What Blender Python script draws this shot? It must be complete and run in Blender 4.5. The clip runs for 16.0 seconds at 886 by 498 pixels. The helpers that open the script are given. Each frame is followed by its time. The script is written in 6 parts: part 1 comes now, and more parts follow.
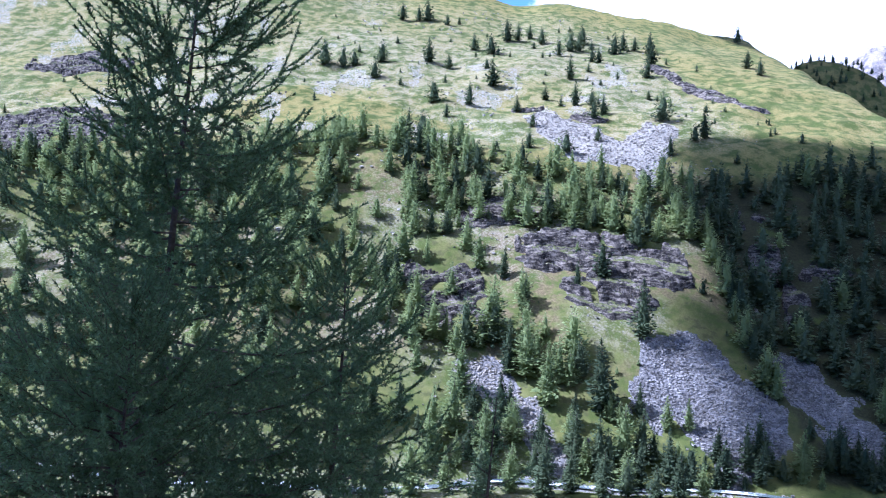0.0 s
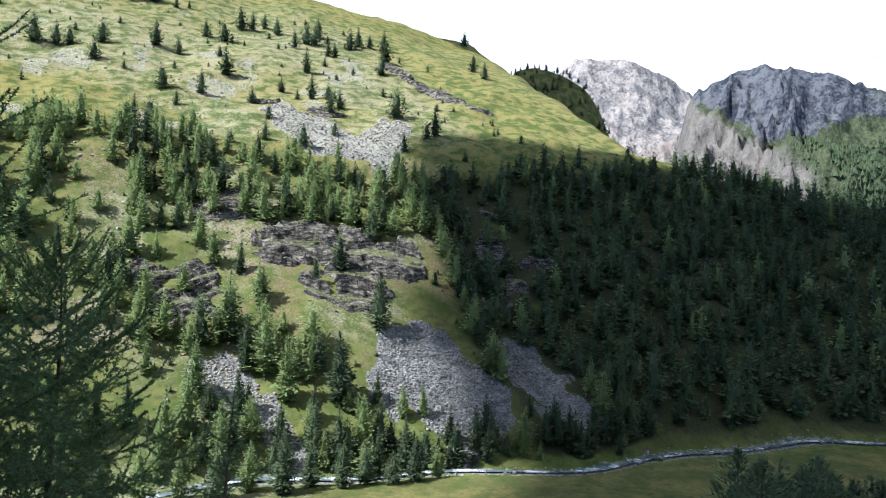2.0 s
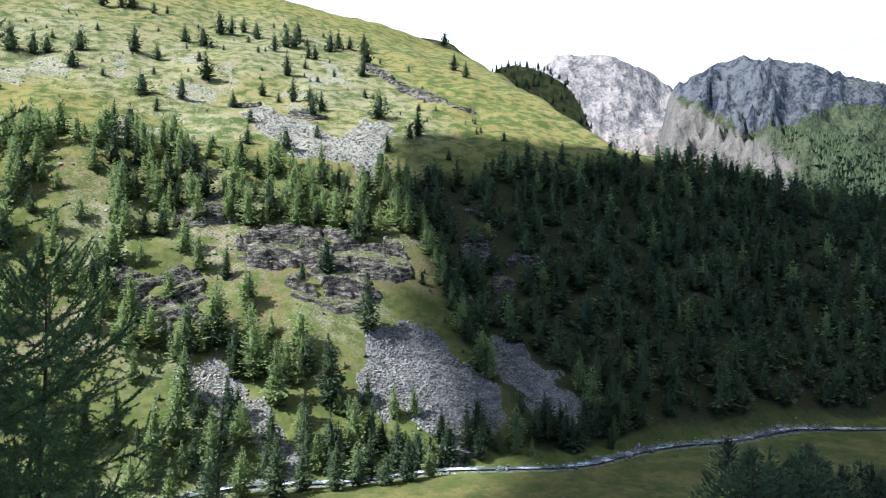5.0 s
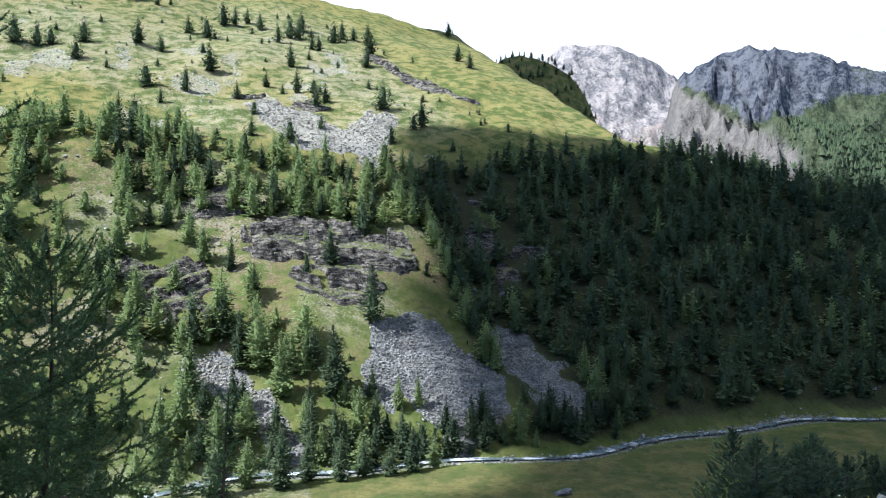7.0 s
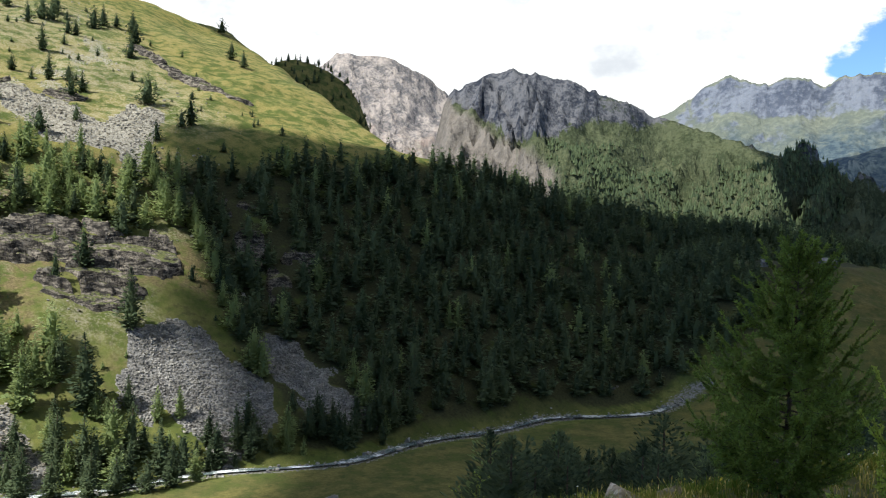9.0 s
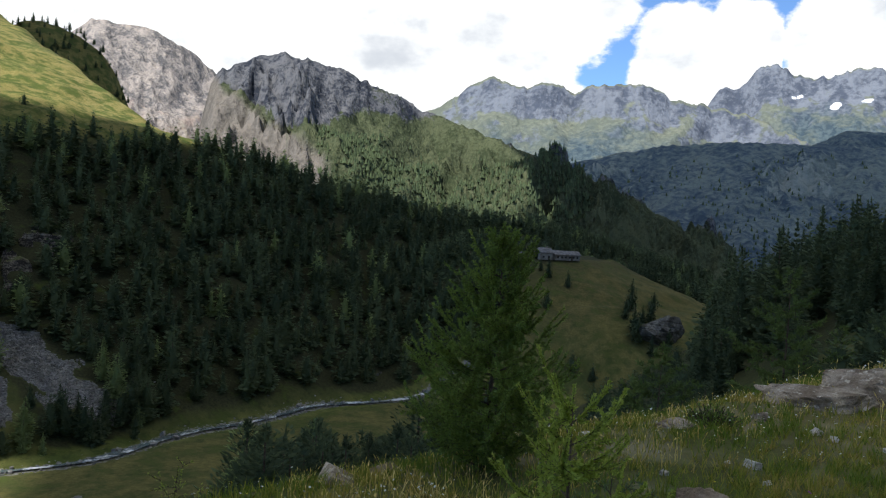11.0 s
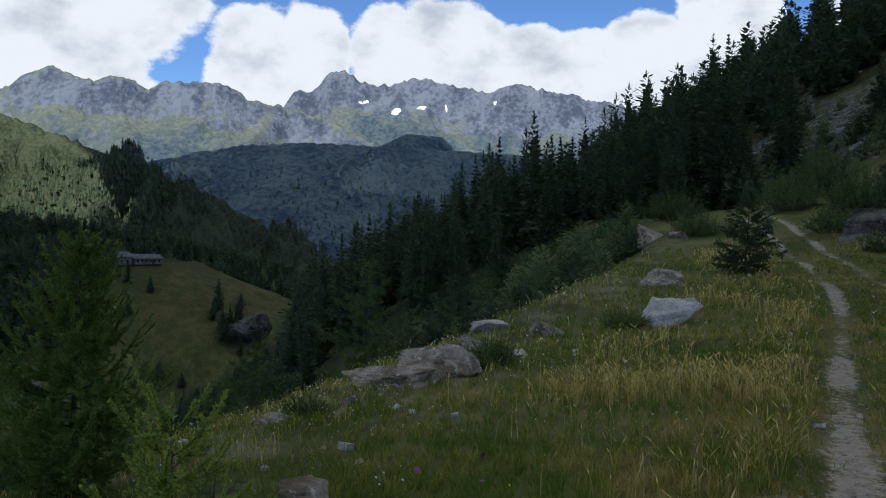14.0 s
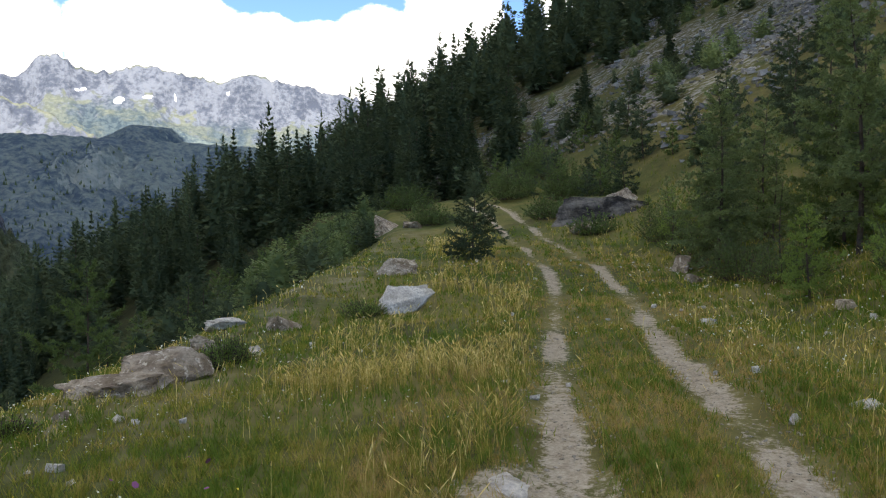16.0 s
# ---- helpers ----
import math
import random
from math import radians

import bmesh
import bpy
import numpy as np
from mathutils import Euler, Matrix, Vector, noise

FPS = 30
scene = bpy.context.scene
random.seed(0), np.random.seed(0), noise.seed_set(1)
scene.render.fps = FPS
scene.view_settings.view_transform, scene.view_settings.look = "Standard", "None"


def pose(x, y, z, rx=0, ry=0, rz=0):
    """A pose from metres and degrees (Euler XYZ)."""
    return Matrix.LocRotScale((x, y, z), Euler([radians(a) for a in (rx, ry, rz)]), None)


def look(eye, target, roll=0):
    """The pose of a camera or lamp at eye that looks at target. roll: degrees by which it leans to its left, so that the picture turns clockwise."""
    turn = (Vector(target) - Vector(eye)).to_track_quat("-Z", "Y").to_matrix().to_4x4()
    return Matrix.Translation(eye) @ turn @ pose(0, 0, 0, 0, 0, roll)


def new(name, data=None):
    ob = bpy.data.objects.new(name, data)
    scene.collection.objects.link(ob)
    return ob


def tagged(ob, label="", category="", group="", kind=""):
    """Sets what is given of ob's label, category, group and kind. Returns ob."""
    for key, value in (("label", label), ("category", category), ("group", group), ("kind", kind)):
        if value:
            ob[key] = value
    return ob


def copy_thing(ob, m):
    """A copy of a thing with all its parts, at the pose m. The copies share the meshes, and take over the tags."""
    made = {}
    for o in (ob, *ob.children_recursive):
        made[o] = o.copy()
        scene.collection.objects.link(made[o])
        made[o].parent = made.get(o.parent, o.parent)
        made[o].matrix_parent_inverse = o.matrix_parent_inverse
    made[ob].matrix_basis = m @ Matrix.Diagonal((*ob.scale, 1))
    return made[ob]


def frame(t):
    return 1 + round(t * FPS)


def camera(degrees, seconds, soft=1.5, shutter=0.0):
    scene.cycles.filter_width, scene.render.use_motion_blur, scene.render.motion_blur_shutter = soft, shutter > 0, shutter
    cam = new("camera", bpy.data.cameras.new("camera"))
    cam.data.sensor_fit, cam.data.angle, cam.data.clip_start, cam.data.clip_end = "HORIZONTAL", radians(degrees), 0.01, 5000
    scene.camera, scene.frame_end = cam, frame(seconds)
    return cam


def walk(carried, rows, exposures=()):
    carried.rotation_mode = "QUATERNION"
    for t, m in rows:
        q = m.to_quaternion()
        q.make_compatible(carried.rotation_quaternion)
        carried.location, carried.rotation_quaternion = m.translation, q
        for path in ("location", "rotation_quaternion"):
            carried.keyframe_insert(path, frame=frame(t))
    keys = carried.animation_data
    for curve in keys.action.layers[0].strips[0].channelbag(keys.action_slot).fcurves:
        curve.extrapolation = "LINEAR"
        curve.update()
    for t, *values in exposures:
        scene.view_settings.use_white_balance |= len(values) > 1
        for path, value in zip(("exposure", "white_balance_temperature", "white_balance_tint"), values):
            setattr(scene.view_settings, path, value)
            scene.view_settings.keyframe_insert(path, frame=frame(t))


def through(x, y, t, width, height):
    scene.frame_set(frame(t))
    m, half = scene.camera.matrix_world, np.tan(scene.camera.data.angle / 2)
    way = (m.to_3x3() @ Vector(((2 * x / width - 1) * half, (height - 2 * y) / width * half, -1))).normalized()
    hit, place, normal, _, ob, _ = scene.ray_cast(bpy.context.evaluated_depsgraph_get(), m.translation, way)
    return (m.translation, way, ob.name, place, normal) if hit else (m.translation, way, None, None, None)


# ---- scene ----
cam = camera(57.0, 16.0, soft=1.15)

# seconds, yaw, pitch, roll; the camera turns to the right where it stands
TURNS = [
    (0.0, 0.00, -1.30, -1.60), (0.5, -6.74, -1.36, -1.74), (1.0, -12.18, -1.41, -1.88), (1.5, -16.31, -1.19, -1.86),
    (2.0, -18.26, -1.25, -1.48), (2.5, -19.50, -1.23, -0.94), (3.0, -19.65, -0.99, -0.46), (3.5, -19.61, -0.76, -0.11),
    (4.0, -19.53, -0.98, 0.0), (6.5, -18.96, -1.66, 0.26), (7.0, -18.97, -1.91, 0.25), (7.5, -19.34, -2.01, -0.12),
    (8.0, -22.99, -1.90, -1.24), (8.5, -28.72, -1.53, -1.54), (9.0, -34.83, -1.27, -1.50), (9.2, -37.03, -1.29, -1.30),
    (11.3, -53.20, -1.92, -2.62), (11.5, -54.78, -2.30, -1.92), (12.0, -59.35, -1.58, -0.96), (12.5, -67.61, 0.0, -1.19),
    (13.0, -73.01, 0.11, -1.20), (13.5, -75.45, 0.38, -0.70), (14.0, -79.58, -0.45, -0.94), (14.5, -84.08, -1.54, -0.75),
    (15.0, -89.27, -1.97, -0.29), (15.5, -93.77, -1.39, 0.01), (16.0, -97.64, -0.95, 0.83),
]
# small sidestep to the right between 9 and 11 s, in metres
STEPS = ((0, 0.0), (8.5, 0.0), (9.0, 0.03), (9.2, 0.06), (11.3, 0.37), (12.0, 0.34), (13.0, 0.27), (14.0, 0.32), (15.0, 0.38), (16.0, 0.45))


def stand(t):
    s = float(np.interp(t, [p[0] for p in STEPS], [p[1] for p in STEPS]))
    return 0.5 * s, -0.87 * s, 1.6


walk(cam, [(t, pose(*stand(t), 90 + p, r, yaw)) for t, yaw, p, r in TURNS],
     exposures=[(0.0, 1.1, 4750, 28), (1.0, 1.05, 5050, 18), (2.5, 0.8, 5750, 7), (4.0, 0.82, 5700, 7), (7.5, 0.88, 5450, 9), (8.5, 0.78, 5900, 8), (9.0, 0.45, 6380, 7),
                (12.0, 0.14, 6200, 9), (13.0, -0.25, 5650, 8), (14.0, -0.15, 5900, 9), (14.5, 0.12, 6250, 9), (15.2, 0.82, 6600, 10), (16.0, 1.02, 6900, 11)])

# ---- sky and sun ----
SUN_AZ, SUN_EL = -95.0, 50.0          # degrees, clockwise from +y


def heading(az, el=0.0):
    a, e = radians(az), radians(el)
    return Vector((math.sin(a) * math.cos(e), math.cos(a) * math.cos(e), math.sin(e)))


class Nodes:
    """Short way to write a node tree."""

    def __init__(self, tree):
        self.tree = tree
        tree.nodes.clear()

    def add(self, kind, *links):
        node = self.tree.nodes.new(kind)
        for slot, source in links:
            if hasattr(source, "is_output"):
                self.tree.links.new(source, node.inputs[slot])
            else:
                node.inputs[slot].default_value = source
        return node

    def math(self, op, a, b=0.0, c=0.0, clamp=False):
        node = self.add("ShaderNodeMath", (0, a), (1, b), (2, c))
        node.operation = op
        node.use_clamp = clamp
        return node.outputs[0]

    def mix(self, fac, a, b, blend="MIX"):
        node = self.tree.nodes.new("ShaderNodeMix")
        node.data_type = "RGBA"
        node.blend_type = blend
        for slot, source in ((0, fac), (6, a), (7, b)):
            if hasattr(source, "is_output"):
                self.tree.links.new(source, node.inputs[slot])
            else:
                node.inputs[slot].default_value = source if slot == 0 or len(source) == 4 else (*source, 1)
        return node.outputs[2]

    def noise(self, vector, scale, detail=4.0, rough=0.55):
        node = self.tree.nodes.new("ShaderNodeTexNoise")
        self.tree.links.new(vector, node.inputs["Vector"])
        node.inputs["Scale"].default_value = scale
        node.inputs["Detail"].default_value = detail
        node.inputs["Roughness"].default_value = rough
        return node.outputs["Fac"]

    def ramp(self, value, low, high):
        """0 below low, 1 above high, smooth between."""
        node = self.tree.nodes.new("ShaderNodeMapRange")
        node.interpolation_type = "SMOOTHSTEP"
        self.tree.links.new(value, node.inputs[0])
        node.inputs[1].default_value = low
        node.inputs[2].default_value = high
        return node.outputs[0]

    def attribute(self, name):
        node = self.tree.nodes.new("ShaderNodeAttribute")
        node.attribute_name = name
        return node.outputs["Fac"]


def sky_world():
    world = bpy.data.worlds.new("sky")
    world.use_nodes = True
    scene.world = world
    n = Nodes(world.node_tree)
    sky = n.tree.nodes.new("ShaderNodeTexSky")
    sky.sky_type, sky.sun_disc = "NISHITA", False
    sky.sun_elevation, sky.sun_rotation, sky.altitude = radians(SUN_EL), radians(SUN_AZ), 1900
    where = n.tree.nodes.new("ShaderNodeTexCoord").outputs["Generated"]
    split = n.tree.nodes.new("ShaderNodeSeparateXYZ")
    n.tree.links.new(where, split.inputs[0])
    x, y, z = split.outputs
    az = n.math("MULTIPLY", n.math("ARCTAN2", x, y), 180 / math.pi)
    el = n.math("MULTIPLY", n.math("ARCSINE", z), 180 / math.pi)
    # cumulus: heaped shapes in bearing and height, broken up by noise
    flat = n.tree.nodes.new("ShaderNodeCombineXYZ")
    n.tree.links.new(n.math("MULTIPLY", az, 0.055), flat.inputs[0])
    n.tree.links.new(n.math("MULTIPLY", el, 0.085), flat.inputs[1])
    puffs = n.noise(flat.outputs[0], 1.7, 9.0, 0.56)
    fine = n.noise(flat.outputs[0], 6.0, 6.0, 0.6)
    cover = None
    # bearing, height, half width, half height of each bank of cloud
    for a, e, w, h in ((24, 17, 20, 9), (46, 14.0, 12, 4.6), (51, 12.5, 9.6, 4.2), (55, 18.5, 9.0, 3.6), (66.6, 12.0, 3.6, 3.9), (70.2, 12.6, 3.4, 3.3), (75.6, 12.8, 3.4, 3.2),
                       (80, 13.2, 4.4, 3.9), (85, 12.4, 3.6, 2.8), (89, 12.0, 3.6, 2.6), (93.6, 13.0, 3.6, 2.8), (98.6, 15.5, 3.8, 6.0), (112, 17, 8, 6), (34, 24, 18, 4)):
        da = n.math("DIVIDE", n.math("SUBTRACT", az, a), w)
        de = n.math("DIVIDE", n.math("SUBTRACT", el, e), h)
        de = n.math("MAXIMUM", de, n.math("MULTIPLY", de, -0.4))
        bump = n.math("SUBTRACT", 1.0, n.math("SQRT", n.math("ADD", n.math("MULTIPLY", da, da), n.math("MULTIPLY", de, de))))
        cover = bump if cover is None else n.math("MAXIMUM", cover, bump)
    body = n.math("ADD", cover, n.math("MULTIPLY", n.math("SUBTRACT", puffs, 0.5), 0.9))
    # the rest of the sky is half covered
    rest = n.math("ADD", n.math("MULTIPLY", n.math("SUBTRACT", puffs, 0.5), 3.0), n.math("MULTIPLY", n.math("SUBTRACT", el, 40.0), 0.030))
    body = n.math("MAXIMUM", body, n.math("MINIMUM", rest, 0.5))
    mask = n.ramp(n.math("ADD", body, n.math("MULTIPLY", n.math("SUBTRACT", fine, 0.5), 0.55)), 0.0, 0.13)
    lumps = n.noise(flat.outputs[0], 3.3, 6.0, 0.55)
    shade = n.math("MULTIPLY", n.ramp(lumps, 0.44, 0.74), n.ramp(body, 0.06, 0.30))
    white = n.mix(shade, (0.985, 0.98, 0.97), (0.60, 0.62, 0.66))
    white = n.mix(n.ramp(el, 20.0, 38.0), white, n.mix(0.5, white, (0.78, 0.79, 0.80)))
    blue = n.tree.nodes.new("ShaderNodeMix")
    blue.data_type, blue.blend_type = "RGBA", "MULTIPLY"
    blue.inputs[0].default_value = 1.0
    n.tree.links.new(sky.outputs[0], blue.inputs[6])
    blue.inputs[7].default_value = (0.095, 0.120, 0.150, 1)
    out = n.mix(mask, blue.outputs[2], white)
    bg = n.add("ShaderNodeBackground", ("Color", out), ("Strength", 1.0))
    end = n.tree.nodes.new("ShaderNodeOutputWorld")
    n.tree.links.new(bg.outputs[0], end.inputs[0])


sky_world()
sun = new("sun", bpy.data.lights.new("sun", "SUN"))
sun.data.energy, sun.data.angle, sun.data.color = 5.8, radians(0.6), (1.0, 0.97, 0.90)
sun.matrix_world = look(heading(SUN_AZ, SUN_EL) * 800, (0, 0, 0))

# ---- lie of the land ----
def lattice(ix, iy, seed):
    h = (ix.astype(np.int64) * 374761393 + iy.astype(np.int64) * 668265263 + seed * 1442695041) & 0xFFFFFFFF
    h = ((h ^ (h >> 13)) * 1274126177) & 0xFFFFFFFF
    return ((h ^ (h >> 16)) & 0xFFFF) / 65535.0


def value_noise(x, y, seed=0):
    ix, iy = np.floor(x), np.floor(y)
    fx, fy = x - ix, y - iy
    fx, fy = fx * fx * (3 - 2 * fx), fy * fy * (3 - 2 * fy)
    a, b = lattice(ix, iy, seed), lattice(ix + 1, iy, seed)
    c, d = lattice(ix, iy + 1, seed), lattice(ix + 1, iy + 1, seed)
    return (a + (b - a) * fx) * (1 - fy) + (c + (d - c) * fx) * fy


def fbm(x, y, scale, octaves=4, seed=0, ridged=False):
    """Noise about 0, from -1 to 1, with features of that many metres and smaller."""
    x, y = np.asarray(x, float) / scale, np.asarray(y, float) / scale
    total, amp, norm = 0.0, 1.0, 0.0
    for k in range(octaves):
        v = value_noise(x, y, seed + 17 * k) * 2 - 1
        total = total + amp * (1 - 2 * np.abs(v) if ridged else v)
        norm += amp
        x, y, amp = x * 2.03 + 13.1, y * 2.03 - 7.7, amp * 0.5
    return total / norm


def step(v, low, high):
    t = np.clip((np.asarray(v, float) - low) / (high - low), 0, 1)
    return t * t * (3 - 2 * t)


def softmin(a, b, k):
    m = np.minimum(a, b)
    return m - k * np.log(np.exp(-(a - m) / k) + np.exp(-(b - m) / k))


def softmax(a, b, k):
    return -softmin(-a, -b, k)


def table(v, pairs, blur=0.0):
    xs, ys = [p[0] for p in pairs], [p[1] for p in pairs]
    if not blur:
        return np.interp(v, xs, ys)
    return sum(np.interp(v + blur * d, xs, ys) for d in (-1, -0.5, 0, 0.5, 1)) / 5


FAR_SIDE = ((150, -90), (186, -72), (197, -57.5), (249, -22), (272, -8.5), (285, 1), (330, 35), (377, 56), (478, 102), (663, 187), (800, 204), (1300, 235))
SPUR = ((150, 230), (170, 132), (185, 80), (206, 46), (231, 34), (320, 12), (486, 0), (697, -29), (1000, -60), (1600, -150))
EDGE = ((-300, 16), (-60, 7), (-8, 4.2), (0, 3.5), (6.4, 2.95), (10, 2.65), (15.4, 2.15), (18, 1.6), (24, -0.2), (32, -1.85), (45, -4.3), (60, -5.0), (100, 4), (158, 25), (220, 35), (400, 20), (800, 10))
BANK = ((-300, -2), (-20, -3.4), (0, -4.6), (10, -7.0), (20, -10.0), (45, -13.0), (80, -10), (120, 0), (158, 18), (220, 28), (400, 15), (800, 0))
ROAD_RISE = ((-300, -3), (0, 0), (14, 0), (20, 0.3), (26, 0.85), (34, 1.6), (45, 2.6), (60, 3.6), (100, 5), (160, 3), (300, -8), (800, -40))
EDGE_RISE = ((-300, -3), (0, 0), (7, -0.1), (17, -0.32), (24, 0.45), (32, 0.95), (45, 1.85), (60, 3.0), (100, 5), (160, 3), (300, -8), (800, -40))
LEFT_RUT = ((-12, 1.3), (0, -0.6), (5.2, -1.85), (10.1, -3.1), (20.2, -5.9), (24.2, -6.7), (32, -7.7), (45, -9.2), (60, -9.8))
RIGHT_RUT = ((-12, -0.2), (0, -2.2), (5.3, -3.45), (9.8, -4.65), (18.2, -7.1), (23.2, -8.1), (32, -9.2), (45, -10.5), (60, -11.0))


def river_line(x):
    return 191 + 3.5 * np.sin(x / 21.0) + 2.0 * np.sin(x / 9.0) - 40 * step(x, 225, 330)


def land(x, y, rough=True):
    x, y = np.asarray(x, float), np.asarray(y, float)
    floor = -58 - 0.05 * np.maximum(0, x - 260) + 0 * y
    # far side of the valley
    far = table(y, FAR_SIDE, 7) + 0.3 * np.maximum(0, 50 - x) * step(y, 430, 800) - 0.17 * np.maximum(0, x - 95) * step(y, 430, 620)
    u = x - 0.25 * np.maximum(0, y - 330)
    far = softmin(far, table(u, SPUR, 8), 5.0)
    if rough:
        far = far + step(y, 205, 240) * (4.2 * fbm(x, y, 52, 3, 3) + 2.4 * fbm(x, y, 14, 3, 5))
    hill = 124 * np.exp(-(((x - 340) / np.where(x < 340, 61, 55)) ** 4) - ((y - 705) / 75) ** 2)
    far = far + hill
    far = np.where(y > 150, far, -90)
    # meadow knoll with the farm
    d = np.sqrt(((x - 352) / 1.25) ** 2 + (y - 222) ** 2)
    knoll = -10.0 - 0.42 * np.maximum(0, d - 34) - 0.5 * np.maximum(0, d - 60) * (1 - step(x, 245, 292)) + 2.2 * fbm(x, y, 22, 3, 8)
    far = softmax(far, knoll, 3.0)
    # near side
    edge, bank = table(x, EDGE), table(x, BANK)
    s = y - edge
    rise = table(x, ROAD_RISE) + (table(x, EDGE_RISE) - table(x, ROAD_RISE)) * step(s, -8.5, 0)
    down = rise - 0.62 * np.maximum(0, s - 0.5) - 0.16 * np.clip(s, 0, 0.5)
    up = rise + 0.60 * np.maximum(0, bank - y) - 0.34 * np.minimum(np.maximum(0, bank - y), 4.0)
    near = np.where(s > 0, down, up)
    if rough:
        away = step(np.hypot(x, y), 12, 60)
        near = near + away * (1.8 * fbm(x, y, 30, 3, 11) + 0.5 * fbm(x, y, 6, 2, 12))
        near = near + 0.10 * fbm(x, y, 1.6, 3, 14) + 0.12 * fbm(x, y, 5, 2, 15) * step(s, -5, 1)
    z = softmax(softmax(near, floor, 2.5), far, 2.0)
    wet = np.abs(y - river_line(x))
    z = z - 1.1 * (1 - step(wet, 3.0, 6.5)) * (x < 420)
    ruts = np.minimum(np.abs(y - table(x, LEFT_RUT)), np.abs(y - table(x, RIGHT_RUT)))
    z = z - 0.07 * (1 - step(ruts, 0.15, 0.5)) * step(x, -14, -6) * (1 - step(x, 55, 62))
    # the main valley, far out
    r = np.hypot(x, y)
    return z + (-160 - z) * step(r, 900, 1500)


def height(x, y):
    return float(land(np.array([x]), np.array([y]))[0])

# ---- materials ----
def material(name, build):
    mat = bpy.data.materials.new(name)
    mat.use_nodes = True
    n = Nodes(mat.node_tree)
    end = n.tree.nodes.new("ShaderNodeOutputMaterial")
    bsdf = n.tree.nodes.new("ShaderNodeBsdfPrincipled")
    n.tree.links.new(bsdf.outputs[0], end.inputs[0])
    place = n.tree.nodes.new("ShaderNodeNewGeometry").outputs["Position"]
    build(n, bsdf, place)
    return mat


def surface(n, bsdf, colour, rough=0.85, bump=None, depth=0.1, gloss=0.3):
    if hasattr(colour, "is_output"):
        n.tree.links.new(colour, bsdf.inputs["Base Color"])
    else:
        bsdf.inputs["Base Color"].default_value = (*colour, 1)
    bsdf.inputs["Roughness"].default_value = rough
    bsdf.inputs["Specular IOR Level"].default_value = gloss
    if bump is not None:
        node = n.tree.nodes.new("ShaderNodeBump")
        node.inputs["Strength"].default_value = 0.7
        node.inputs["Distance"].default_value = depth
        n.tree.links.new(bump, node.inputs["Height"])
        n.tree.links.new(node.outputs[0], bsdf.inputs["Normal"])


def two_tone(a, b, scale, rough=0.85, depth=0.05, third=None, gloss=0.08, detail=8.0):
    """A worn natural surface: two colours in patches, a finer grain, a third colour in spots."""
    def build(n, bsdf, place):
        big, fine = n.noise(place, scale, 3.0), n.noise(place, scale * 7, detail, 0.65)
        colour = n.mix(n.ramp(big, 0.38, 0.62), a, b)
        colour = n.mix(n.ramp(fine, 0.25, 0.75), n.mix(0.45, colour, (0, 0, 0)), colour)
        if third:
            colour = n.mix(n.ramp(n.noise(place, scale * 3.1, 4.0), 0.58, 0.68), colour, third)
        surface(n, bsdf, colour, rough, fine, depth, gloss)
    return build


def foliage(dark, light, spread=0.5, through=0.0):
    """Needles and leaves: each clump has its own shade, each tree too."""
    def build(n, bsdf, place):
        geo = n.tree.nodes.new("ShaderNodeNewGeometry").outputs["Random Per Island"]
        own = n.tree.nodes.new("ShaderNodeObjectInfo").outputs["Random"]
        patch = n.noise(place, 0.045, 2.0)
        pick = n.math("ADD", n.math("MULTIPLY", geo, spread), n.math("MULTIPLY", own, 0.3))
        pick = n.math("ADD", pick, n.math("MULTIPLY", n.math("SUBTRACT", patch, 0.45), 1.2), clamp=True)
        colour = n.mix(pick, dark, light)
        surface(n, bsdf, colour, 0.8, None, gloss=0.04)
        if through:
            bsdf.inputs["Subsurface Weight"].default_value = 0.0
            leaf = n.tree.nodes.new("ShaderNodeBsdfTranslucent")
            n.tree.links.new(colour, leaf.inputs[0])
            both = n.tree.nodes.new("ShaderNodeMixShader")
            both.inputs[0].default_value = through
            n.tree.links.new(bsdf.outputs[0], both.inputs[1])
            n.tree.links.new(leaf.outputs[0], both.inputs[2])
            end = next(node for node in n.tree.nodes if node.type == "OUTPUT_MATERIAL")
            n.tree.links.new(both.outputs[0], end.inputs[0])
    return build


def sward(green, yellow, straw, dryness):
    """Grass blades: tufts and patches of their own tint, from green through yellow to straw."""
    def build(n, bsdf, place):
        own = n.tree.nodes.new("ShaderNodeNewGeometry").outputs["Random Per Island"]
        patch, tuft = n.noise(place, 0.55, 3.0), n.noise(place, 3.2, 2.0)
        tone = n.math("ADD", n.math("MULTIPLY", n.math("SUBTRACT", patch, 0.5), 3.2), n.math("MULTIPLY", n.math("SUBTRACT", tuft, 0.5), 1.6))
        tone = n.math("ADD", n.math("ADD", tone, n.math("MULTIPLY", n.math("SUBTRACT", own, 0.5), 0.7)), dryness)
        colour = n.mix(n.ramp(tone, 0.0, 0.55), green, yellow)
        colour = n.mix(n.ramp(tone, 0.5, 1.0), colour, straw)
        surface(n, bsdf, colour, 0.8, None, gloss=0.04)
        leaf = n.tree.nodes.new("ShaderNodeBsdfTranslucent")
        n.tree.links.new(colour, leaf.inputs[0])
        both = n.tree.nodes.new("ShaderNodeMixShader")
        both.inputs[0].default_value = 0.3
        n.tree.links.new(bsdf.outputs[0], both.inputs[1])
        n.tree.links.new(leaf.outputs[0], both.inputs[2])
        end = next(node for node in n.tree.nodes if node.type == "OUTPUT_MATERIAL")
        n.tree.links.new(both.outputs[0], end.inputs[0])
    return build


